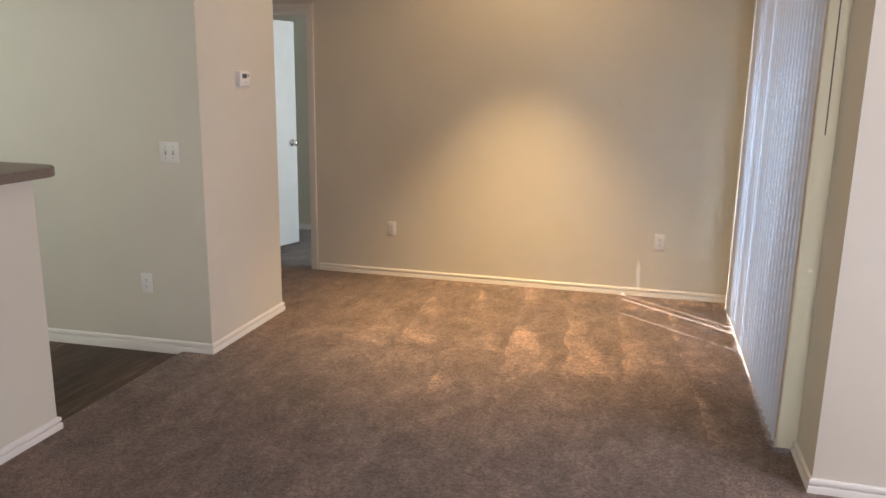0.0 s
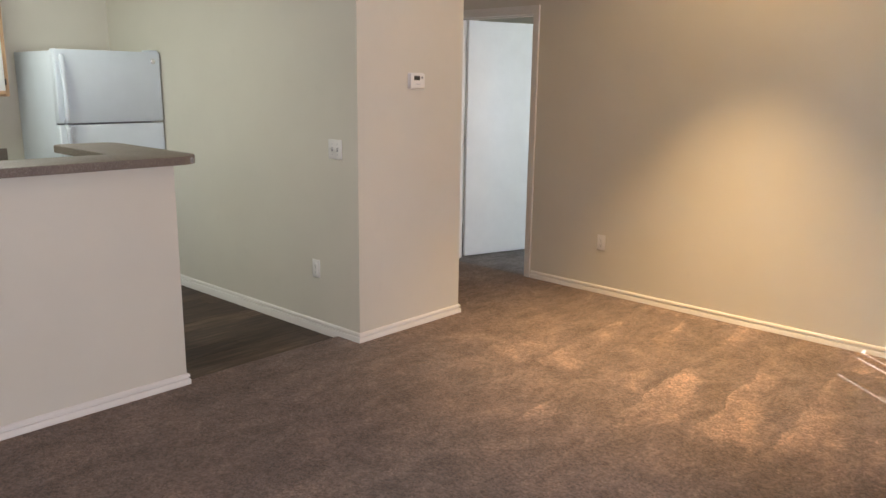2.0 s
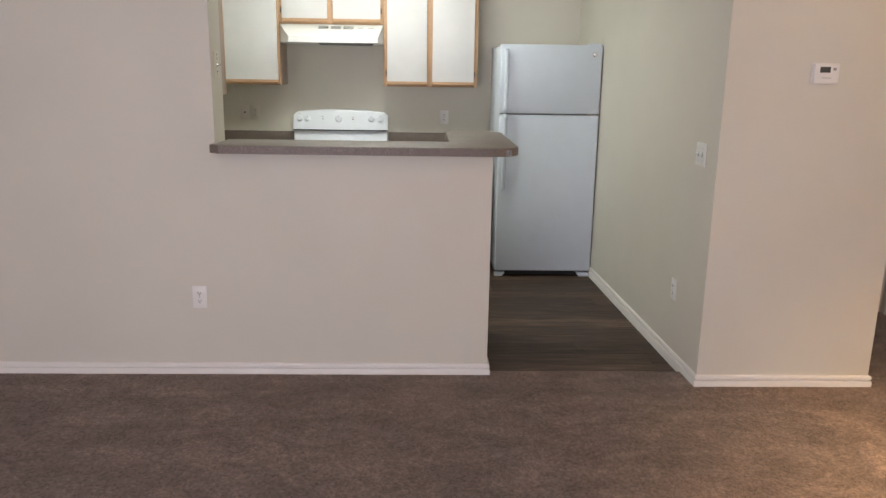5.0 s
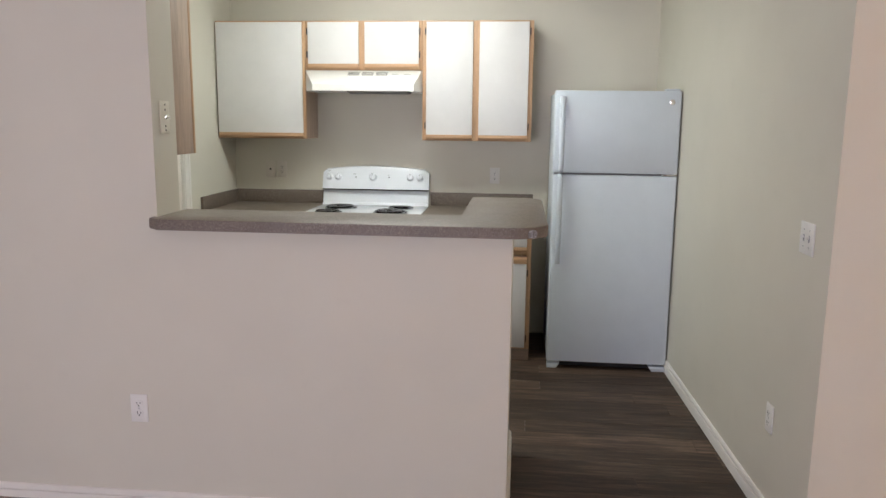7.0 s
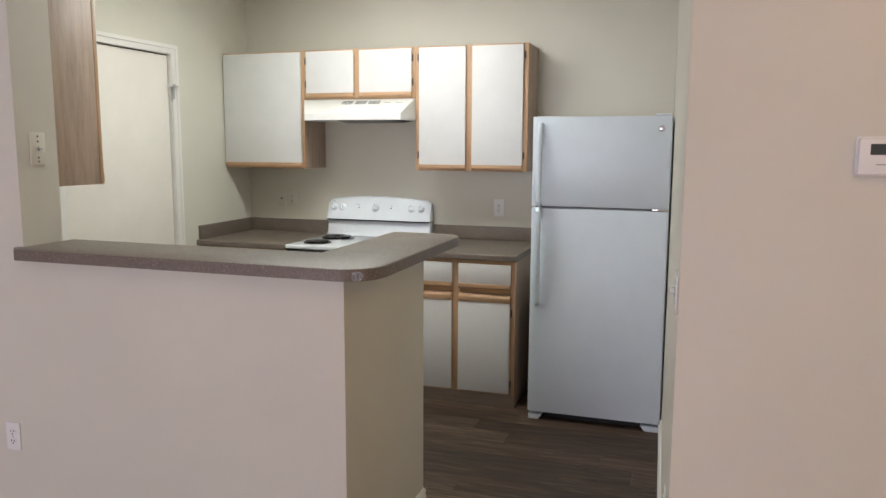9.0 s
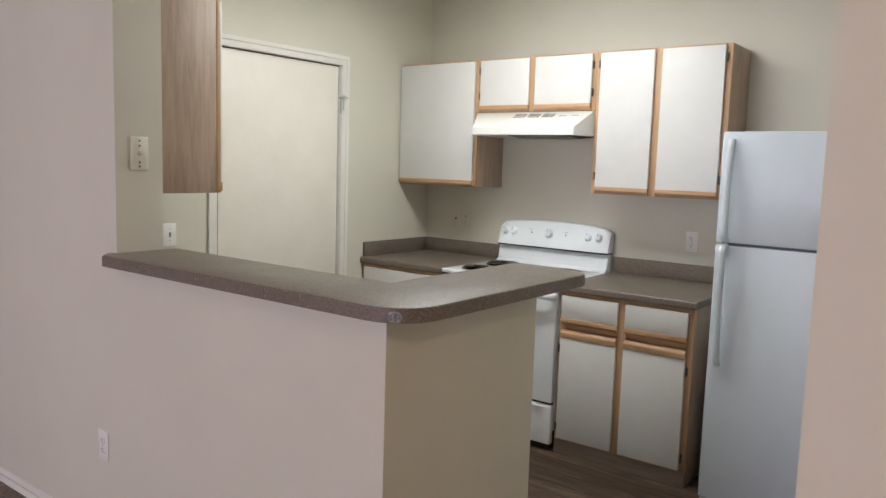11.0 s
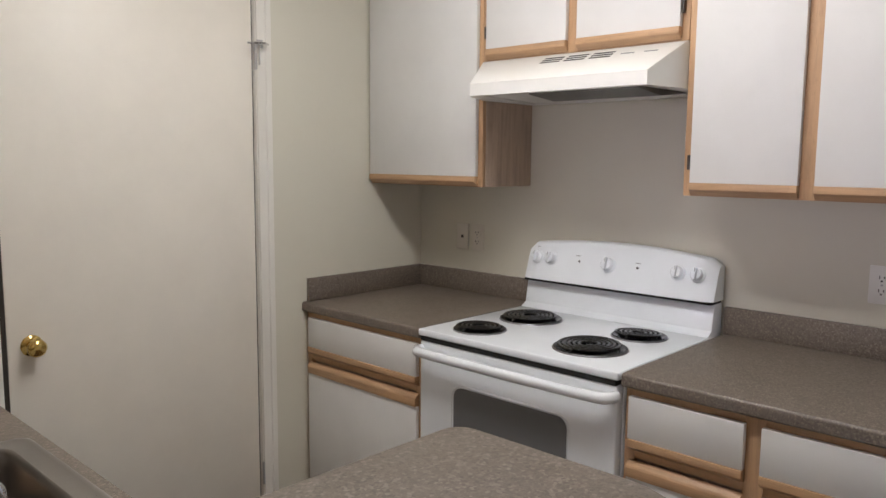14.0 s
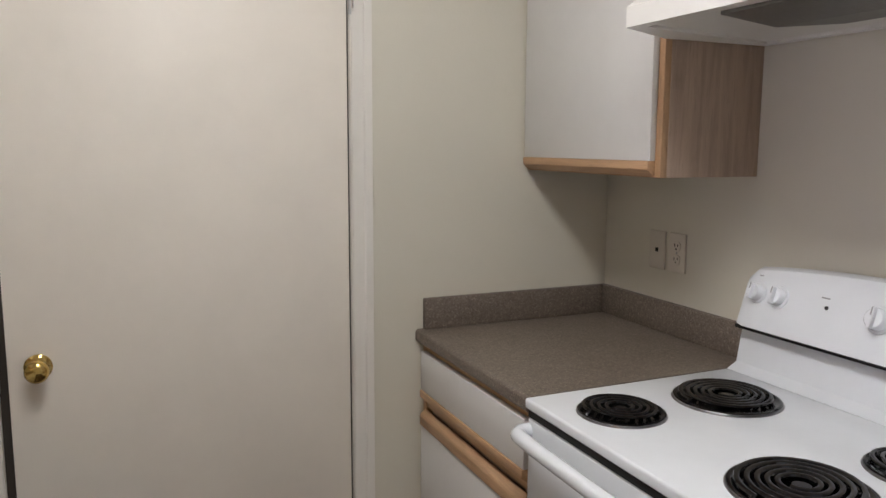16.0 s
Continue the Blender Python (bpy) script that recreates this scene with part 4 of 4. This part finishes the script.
outer, inner = round_outline(wy0 - 0.012, wz0 - 0.012, wy1 + 0.012, wz1 + 0.012, 0.045), round_outline(wy0, wz0, wy1, wz1, 0.035)
bm = bmesh.new()
loops = [[bm.verts.new((x, u, v)) for u, v in o] for x, o in ((RF - 0.007, outer), (RF - 0.002, [((a + c) / 2, (b + d) / 2) for (a, b), (c, d) in zip(outer, inner)]), (RF - 0.0065, inner))]
for p, q in zip(loops, loops[1:]):
    for k in range(len(p)):
        bm.faces.new((p[k], p[(k + 1) % len(p)], q[(k + 1) % len(p)], q[k]))
part("window_rim", bm, RANGE_WHITE, oven)
hz = 0.842
bm = tube(curve_points([(RF - 0.012, RY0 + 0.010, hz), (RF + 0.022, RY0 + 0.020, hz), (RF + 0.036, RY0 + 0.075, hz), (RF + 0.040, 1.722, hz), (RF + 0.036, RY1 - 0.075, hz), (RF + 0.022, RY1 - 0.020, hz), (RF - 0.012, RY1 - 0.010, hz)], 6), 0.0165, 12)
part("handle", bm, RANGE_WHITE, oven, "white bar handle")
drawer = part("drawer", box(RF - 0.044, RY0 + 0.006, 0.018, RF - 0.006, RY1 - 0.006, 0.238, 0.007, 3), RANGE_WHITE, stove)
part("drawer_lip", box(RF - 0.02, RY0 + 0.05, 0.222, RF + 0.008, RY1 - 0.05, 0.236, 0.005), RANGE_WHITE, drawer)
# the same painted shade between oven door and drawer
part("gap_strip", box(RF - 0.044, RY0 + 0.012, 0.2385, RF - 0.016, RY1 - 0.012, 0.2515), DARK_HOLE, stove)

# backguard: lower upright plate, then a bowed control panel that overhangs it
b0 = KW + 0.012
part("back_riser", prism([(b0, 0.889), (KW + 0.115, 0.9135), (KW + 0.085, 0.93), (KW + 0.076, 0.985), (KW + 0.070, 1.018), (b0, 1.018)], "y", RY0 + 0.004, RY1 - 0.004, 0.002), RANGE_WHITE, stove)
# painted shade under the control panel's overhang
part("gap_strip", box(b0 + 0.004, RY0 + 0.006, 1.0185, KW + 0.097, RY1 - 0.006, 1.0275), DARK_HOLE, stove, "black strip for the shade in the joint")


def panel_face(z):
    """x of the control panel's sloped front at height z."""
    return KW + 0.104 - (z - 1.028) * 0.32


def backguard():
    bm = bmesh.new()
    n = 24
    rows = []
    for k in range(n + 1):
        f = k / n
        y = RY0 + 0.001 + (RY1 - RY0 - 0.002) * f
        top = 1.166 + 0.026 * (1 - (2 * f - 1) ** 2)
        end = max(0.0, abs(2 * f - 1) - 0.93) / 0.07
        pull = 0.016 * end * end
        top -= 0.02 * end * end
        sect = [(b0, 1.028), (KW + 0.104 - pull, 1.028), (panel_face(top - 0.022) + 0.001 - pull, top - 0.022), (panel_face(top - 0.022) - 0.007 - pull, top - 0.007), (panel_face(top) - 0.018 - pull, top), (b0, top - 0.004)]
        rows.append([bm.verts.new((x, y, z)) for x, z in sect])
    m = len(rows[0])
    for p, q in zip(rows, rows[1:]):
        for i in range(m):
            bm.faces.new((p[i], p[(i + 1) % m], q[(i + 1) % m], q[i]))
    bm.faces.new(rows[0]), bm.faces.new(rows[-1])
    bmesh.ops.recalc_face_normals(bm, faces=bm.faces[:])
    return bm


guard_panel = part("control_panel", backguard(), RANGE_WHITE, stove, "bowed white control panel")
KNOB_TILT = 90 - math.degrees(math.atan(0.32))
for ky_, r in ((1.388, 0.021), (1.452, 0.021), (1.705, 0.024), (1.975, 0.021), (2.046, 0.021)):
    kz = 1.112
    m = pose(panel_face(kz), ky_, kz, 0, KNOB_TILT, 0)
    bm = lathe([(0, 0.001), (r + 0.006, 0.001), (r + 0.005, 0.004), (r, 0.006), (r * 0.92, 0.019), (r * 0.8, 0.022), (0, 0.022)], m, 28)
    grip = box(-r * 0.95, -0.0045, 0.012, r * 0.95, 0.0045, 0.032, 0.002)
    grip.transform(m)
    add(bm, grip)
    knob = part("knob", bm, RANGE_WHITE, guard_panel, "white rotary knob")
    mark = box(-r * 0.9, -0.0012, 0.0315, -r * 0.2, 0.0012, 0.0328)
    mark.transform(m)
    part("pointer", mark, GREY_MARK, knob)
for y, w, z in ((1.385, 0.012, 1.152), (1.452, 0.012, 1.153), (1.705, 0.03, 1.156), (1.572, 0.022, 1.132), (1.822, 0.02, 1.128), (1.975, 0.012, 1.152), (2.046, 0.012, 1.150)):
    bm = box(-0.0015, -w / 2, -0.0004, 0.0015, w / 2, 0.0008)
    bm.transform(pose(panel_face(z), y, z, 0, KNOB_TILT, 0))
    part("print_bar", bm, GREY_MARK, guard_panel, "tiny grey printed legend")
for y in (1.580, 1.822):
    part("indicator", lathe([(0, 0.003), (0.004, 0.003), (0.005, 0.0), (0, 0.0)], pose(panel_face(1.112), y, 1.112, 0, KNOB_TILT, 0), 12), BLACK, guard_panel, "small dark indicator lamp")


def burner(x, y, r, turns, tip=0.0):
    b = part("burner", lathe([(r * 1.13, 0.9133), (r * 1.135, 0.9172), (r * 1.155, 0.9176), (r * 1.17, 0.9160), (r * 1.18, 0.9132)], pose(x, y, 0), 44), RING, stove, "coil burner in a black drip bowl")
    part("drip_bowl", lathe([(0, 0.9135), (r * 0.5, 0.9138), (r * 0.85, 0.9145), (r * 1.0, 0.9168), (r * 1.07, 0.9196), (r * 1.10, 0.9200), (r * 1.14, 0.9178)], pose(x, y, 0), 40), COIL, b, "glossy black drip bowl")
    pts = []
    n = int(turns * 28)
    for k in range(n + 1):
        f = k / n
        a = f * turns * 2 * math.pi
        rr = r * (0.22 + 0.78 * f)
        pts.append((x + rr * math.cos(a), y + rr * math.sin(a), 0.926 + tip * rr * math.cos(a)))
    pts.append((x + r * 1.10, y + r * 0.02, 0.919))
    part("coil", tube(pts, r * 0.046, 8, squash=1.3), COIL, b, "black spiral heating coil")
    part("medallion", lathe([(0, 0.924), (r * 0.15, 0.924), (r * 0.17, 0.919), (r * 0.17, 0.914)], pose(x, y, 0), 20), COIL, b)
    for a in (30, 150, 270):
        c_, s_ = math.cos(radians(a)), math.sin(radians(a))
        part("support", tube([(x + r * 0.15 * c_, y + r * 0.15 * s_, 0.9185), (x + r * 0.99 * c_, y + r * 0.99 * s_, 0.9185)], 0.002, 6), COIL, b)


burner(-4.490, 1.495, 0.079, 4, 0.02)
burner(-4.755, 1.515, 0.099, 5)
burner(-4.535, 1.905, 0.100, 5, -0.02)
burner(-4.785, 1.935, 0.079, 4, 0.06)

# ---- range hood ----
hood = thing("range_hood", (-4.8, 1.69, 1.71), "white enamelled under-cabinet range hood", "range hood")
HB, HF = 1.706, -4.548


def hood_shell():
    """Sides that draw in towards the front, a sloped face and a short upright lip."""
    bm = bmesh.new()
    def ring(x, z, y0, y1):
        return [bm.verts.new((x, y0, z)), bm.verts.new((x, y1, z))]
    a, b = 1.292, 2.086
    fa, fb = 1.385, 2.055
    back_top, front_top = ring(KW + 0.001, 1.846, a, b), ring(-4.728, 1.846, a, b)
    lip_top, lip_low = ring(HF, HB + 0.042, fa, fb), ring(HF, HB, fa, fb)
    mid_low, back_low = ring(-4.728, HB, a, b), ring(KW + 0.001, HB, a, b)
    seq = [back_top, front_top, lip_top, lip_low]
    for p, q in zip(seq, seq[1:]):
        bm.faces.new((p[0], p[1], q[1], q[0]))
    for s in (0, 1):
        bm.faces.new((front_top[s], lip_top[s], lip_low[s], mid_low[s]))
        bm.faces.new((back_top[s], front_top[s], mid_low[s], back_low[s]))
    bm.faces.new((back_top[0], back_top[1], back_low[1], back_low[0]))
    # recessed underside
    rim = [bm.verts.new((x, y, HB)) for x, y in ((HF - 0.03, fa + 0.03), (HF - 0.03, fb - 0.03), (KW + 0.03, b - 0.03), (KW + 0.03, a + 0.03))]
    deep = [bm.verts.new((v.co.x, v.co.y, HB + 0.006)) for v in rim]
    for k in range(4):
        bm.faces.new((rim[k], rim[(k + 1) % 4], deep[(k + 1) % 4], deep[k]))
    bm.faces.new(deep)
    bm.faces.new((lip_low[0], lip_low[1], rim[1], rim[0]))
    bm.faces.new((lip_low[1], mid_low[1], back_low[1], rim[2], rim[1]))
    bm.faces.new((back_low[1], back_low[0], rim[3], rim[2]))
    bm.faces.new((back_low[0], mid_low[0], lip_low[0], rim[0], rim[3]))
    bmesh.ops.recalc_face_normals(bm, faces=bm.faces[:])
    return bm


part("shell", hood_shell(), HOOD_WHITE, hood)
slope = Vector((HF + 4.728, 0, HB + 0.042 - 1.846))
tilt = math.degrees(math.atan2(-slope.z, slope.x))
for y in (1.632, 1.727, 1.822):
    for k in range(3):
        f = 0.17 + 0.085 * k
        bm = box(-0.0035, -0.039, -0.001, 0.0035, 0.039, 0.0012, 0.0005)
        bm.transform(pose(-4.728 + slope.x * f, y, 1.846 + slope.z * f, 0, tilt, 0))
        part("vent_slot", bm, DARK_HOLE, hood, "dark vent slot")
for y, w in ((1.915, 0.045), (1.995, 0.045)):
    bm = box(-0.003, -w / 2, -0.001, 0.003, w / 2, 0.0012, 0.0005)
    bm.transform(pose(-4.728 + slope.x * 0.28, y, 1.846 + slope.z * 0.28, 0, tilt, 0))
    part("switch_legend", bm, GREY_MARK, hood, "small grey switch legend")
part("filter", prism([(-4.93, HB + 0.004), (-4.74, HB - 0.016), (-4.60, HB - 0.002), (-4.60, HB + 0.005), (-4.93, HB + 0.005)], "y", 1.60, 2.00, 0.001), FILTER, hood, "dark grease filter mesh")

# ---- refrigerator ----
fridge = thing("refrigerator", (-4.6, 3.33, 0), "white top-freezer refrigerator with textured doors", "refrigerator")
FY0, FY1, FX = 2.952, 3.692, -4.248
part("body", box(KW + 0.04, FY0 + 0.004, 0.012, FX - 0.068, FY1 - 0.004, 1.696, 0.006), FRIDGE_WHITE, fridge)
part("gasket", box(FX - 0.068, FY0 + 0.012, 0.09, FX - 0.060, FY1 - 0.012, 1.685), GREY_MARK, fridge, "grey door gasket")


def fridge_door(name, z0, z1):
    outline = round_outline(FX - 0.060, FY0, FX, FY1, 0.014, 4, (0, 1, 1, 0))
    bm = prism([(a, b) for a, b in outline], "z", z0, z1)
    bmesh.ops.bevel(bm, geom=[e for e in bm.edges if abs(e.verts[0].co.z - e.verts[1].co.z) < 1e-6], offset=0.004, segments=2, affect="EDGES", profile=0.5)
    return part(name, bm, FRIDGE_WHITE, fridge)


top = fridge_door("freezer_door", 1.218, 1.707)
low = fridge_door("fridge_door", 0.028, 1.205)


def fridge_handle(parent, z0, z1, y, upside):
    """A long moulded handle that stands off the door and runs into it at one end."""
    k = 1 if upside else -1
    a, b = (z0, z1) if upside else (z1, z0)
    path = curve_points([(FX - 0.004, y, a), (FX + 0.03, y, a + k * 0.012), (FX + 0.040, y, a + k * 0.05), (FX + 0.036, y, (a + b) / 2), (FX + 0.022, y, b - k * 0.05), (FX + 0.002, y, b)], 6)
    part("handle", tube(path, 0.013, 12, squash=1.25), FRIDGE_WHITE, parent, "white moulded grip handle")


fridge_handle(top, 1.228, 1.67, FY0 + 0.045, True)
fridge_handle(low, 0.66, 1.203, FY0 + 0.045, False)
part("badge", lathe([(0, 0.003), (0.013, 0.003), (0.016, 0.0015), (0.0165, 0)], pose(FX, FY1 - 0.055, 1.642, 0, 90, 0), 24), CHROME, top, "small round metal emblem")
part("hinge_cover", box(FX - 0.10, FY1 - 0.09, 1.7075, FX - 0.01, FY1 - 0.012, 1.720, 0.004), FRIDGE_WHITE, fridge)
part("centre_hinge", box(FX - 0.055, FY1 - 0.09, 1.2075, FX - 0.004, FY1 - 0.004, 1.2155, 0.001), CHROME, fridge, "steel middle hinge")
part("grille", box(FX - 0.085, FY0 + 0.02, VINYL + 0.004, FX - 0.055, FY1 - 0.02, 0.027, 0.003), BLACK, fridge, "black toe grille")
for y0, y1, slant in ((FY0 + 0.004, FY0 + 0.085, 1), (FY1 - 0.105, FY1 - 0.004, -1)):
    lean = 0.022 * slant
    outline = [(y0, VINYL), (y1, VINYL), (y1, 0.012), (y0, 0.012)]
    outline[1 if slant > 0 else 0] = ((y1 if slant > 0 else y0) - lean, VINYL)
    part("foot", prism(outline, "x", FX - 0.055, FX - 0.006, 0.004), FRIDGE_WHITE, fridge, "white foot cover")

# ---- plates on the walls ----


def plate(name, at, turn, w, h, label, category, material=None):
    """Empty at the wall; parts stand out along the local -y, turned round z."""
    t = thing(name, at, label, category, "wall plates")
    m = pose(*at, 0, 0, turn)
    bm = box(-w / 2, -0.006, -h / 2, w / 2, 0.0, h / 2, 0.0025)
    bm.transform(m)
    p = part("cover", bm, material or PLASTIC, t)
    return t, p, m


def outlet(at, turn, label="white duplex outlet with cover plate", material=None):
    t, p, m = plate("outlet", at, turn, 0.070, 0.114, label, "outlet", material)
    for z in (0.0195, -0.0195):
        bm = prism(round_outline(-0.0165, z - 0.014, 0.0165, z + 0.014, 0.011, 5), "y", -0.0085, -0.0058)
        bm.transform(m)
        r = part("receptacle", bm, material or PLASTIC, t)
        for x, zz, w, h in ((-0.0065, z + 0.003, 0.0026, 0.009), (0.0065, z + 0.003, 0.0026, 0.007), (0.0, z - 0.0075, 0.005, 0.005)):
            bm = box(x - w / 2, -0.0092, zz - h / 2, x + w / 2, -0.0083, zz + h / 2)
            bm.transform(m)
            part("slot", bm, DARK_HOLE, r)
    bm = lathe([(0, 0.0015), (0.003, 0.001), (0.0035, 0)], m @ pose(0, -0.006, 0, 90, 0, 0), 10)
    part("screw", bm, ALUMINIUM, t)


def switch(at, turn):
    t, p, m = plate("light_switch", at, turn, 0.116, 0.114, "white double toggle light switch plate", "light switch")
    for x in (-0.023, 0.023):
        bm = box(x - 0.005, -0.0072, -0.012, x + 0.005, -0.0058, 0.012)
        bm.transform(m)
        part("toggle_slot", bm, GREY_MARK, t)
        bm = box(x - 0.0038, -0.019, 0.0, x + 0.0038, -0.006, 0.009, 0.0015)
        bm.transform(m)
        part("toggle", bm, PLASTIC, t)
        for z in (0.03, -0.03):
            bm = lathe([(0, 0.0015), (0.003, 0.001), (0.0035, 0)], m @ pose(x, -0.006, z, 90, 0, 0), 10)
            part("screw", bm, ALUMINIUM, t)


outlet((-1.739, NORTH, 0.385), 0)
outlet((0.309, NORTH, 0.415), 0)
outlet((-2.535, KN_AT(-2.535), 0.388), 1.95)
switch((-2.338, KN_AT(-2.338), 1.135), 1.95)
outlet((BAR_X, 1.295, 0.405), 90)
outlet((-2.797, KS, 1.138), 180)
switch((-2.960, KS, 1.132), 180)
outlet((KW, 1.012, 1.154), 90, "painted-over duplex outlet above the worktop", PAINTED)
outlet((KW, 2.575, 1.133), 90, "white duplex outlet above the worktop")
t, p, m = plate("phone_jack", (KW, 0.925, 1.154), 90, 0.070, 0.114, "painted-over telephone jack plate", "phone jack", PAINTED)
bm = box(-0.006, -0.0075, -0.006, 0.006, -0.0055, 0.006)
bm.transform(m)
part("socket", bm, DARK_HOLE, t)
# cable jack on the pier
t, p, m = plate("cable_jack", (-2.378, PIER_Y, 1.530), 180, 0.072, 0.122, "ivory coaxial cable jack plate on the pier", "cable jack", IVORY)
part("connector", lathe([(0, 0.018), (0.0045, 0.018), (0.005, 0.006), (0.0085, 0.006), (0.0095, 0.0), (0, 0)], m @ pose(0, -0.006, 0, 90, 0, 0), 12), CHROME, t, "threaded metal connector")
for z in (0.047, 0.028, -0.033, -0.048):
    part("screw", lathe([(0, 0.002), (0.0035, 0.0015), (0.004, 0)], m @ pose(0, -0.006, z, 90, 0, 0), 10), HINGE, t)
# thermostat on the end of the wall block
th = thing("thermostat", (BLOCK_X, 4.224, 1.53), "white digital thermostat with small grey display", "thermostat")
m = pose(BLOCK_X, 4.224, 1.53, 0, 0, 90)
for name, b, mat, lab in (("base", (-0.062, -0.006, -0.048, 0.062, 0.0, 0.048, 0.003), PLASTIC, ""), ("body", (-0.058, -0.026, -0.044, 0.058, -0.006, 0.044, 0.006), PLASTIC, ""),
                          ("display", (-0.034, -0.0275, 0.004, 0.014, -0.0262, 0.030, 0.0004), SCREEN, "dark grey display"), ("button", (0.026, -0.0285, 0.014, 0.040, -0.026, 0.026, 0.001), GREY_MARK, ""),
                          ("print_bar", (-0.02, -0.0268, -0.02, 0.02, -0.0259, -0.0175), GREY_MARK, "")):
    bm = box(*b)
    bm.transform(m)
    part(name, bm, mat, th, lab)

# ---- kitchen floor planks ----
kitchen_floor = thing("kitchen_floor", (-3.7, 2.2, 0), "dark brown wood-look vinyl plank floor", "floor", kind="structure")
PW, PL = 0.152, 1.22
rnd = random.Random(11)
plank_meshes = {}
x = EDGE - 0.002
while x > KW + 0.01:
    w = min(PW, x - KW)
    y = KS - rnd.uniform(0.1, 1.1)
    while y < KN:
        a, b = max(y, KS), min(y + PL, KN)
        y += PL
        if b - a < 0.02:
            continue
        key = (round(b - a, 3), round(w, 3))
        if key not in plank_meshes:
            plank_meshes[key] = mesh("plank", box(-w / 2 + 0.0004, -(b - a) / 2 + 0.0004, -0.006, w / 2 - 0.0004, (b - a) / 2 - 0.0004, 0.0, 0.0007, 1), PLANK)
        ob = new("plank", plank_meshes[key])
        ob.parent = kitchen_floor
        ob.matrix_parent_inverse = kitchen_floor.matrix_world.inverted()
        ob.matrix_basis = Matrix.Translation((x - w / 2, (a + b) / 2, VINYL))
    x -= PW
solid("floor_transition", box(EDGE - 0.010, BAR_Y, VINYL - 0.002, EDGE - 0.0005, KN_AT(EDGE), -0.004, 0.001), HINGE, "thin dark edge strip between carpet and vinyl", "trim", kind="structure")
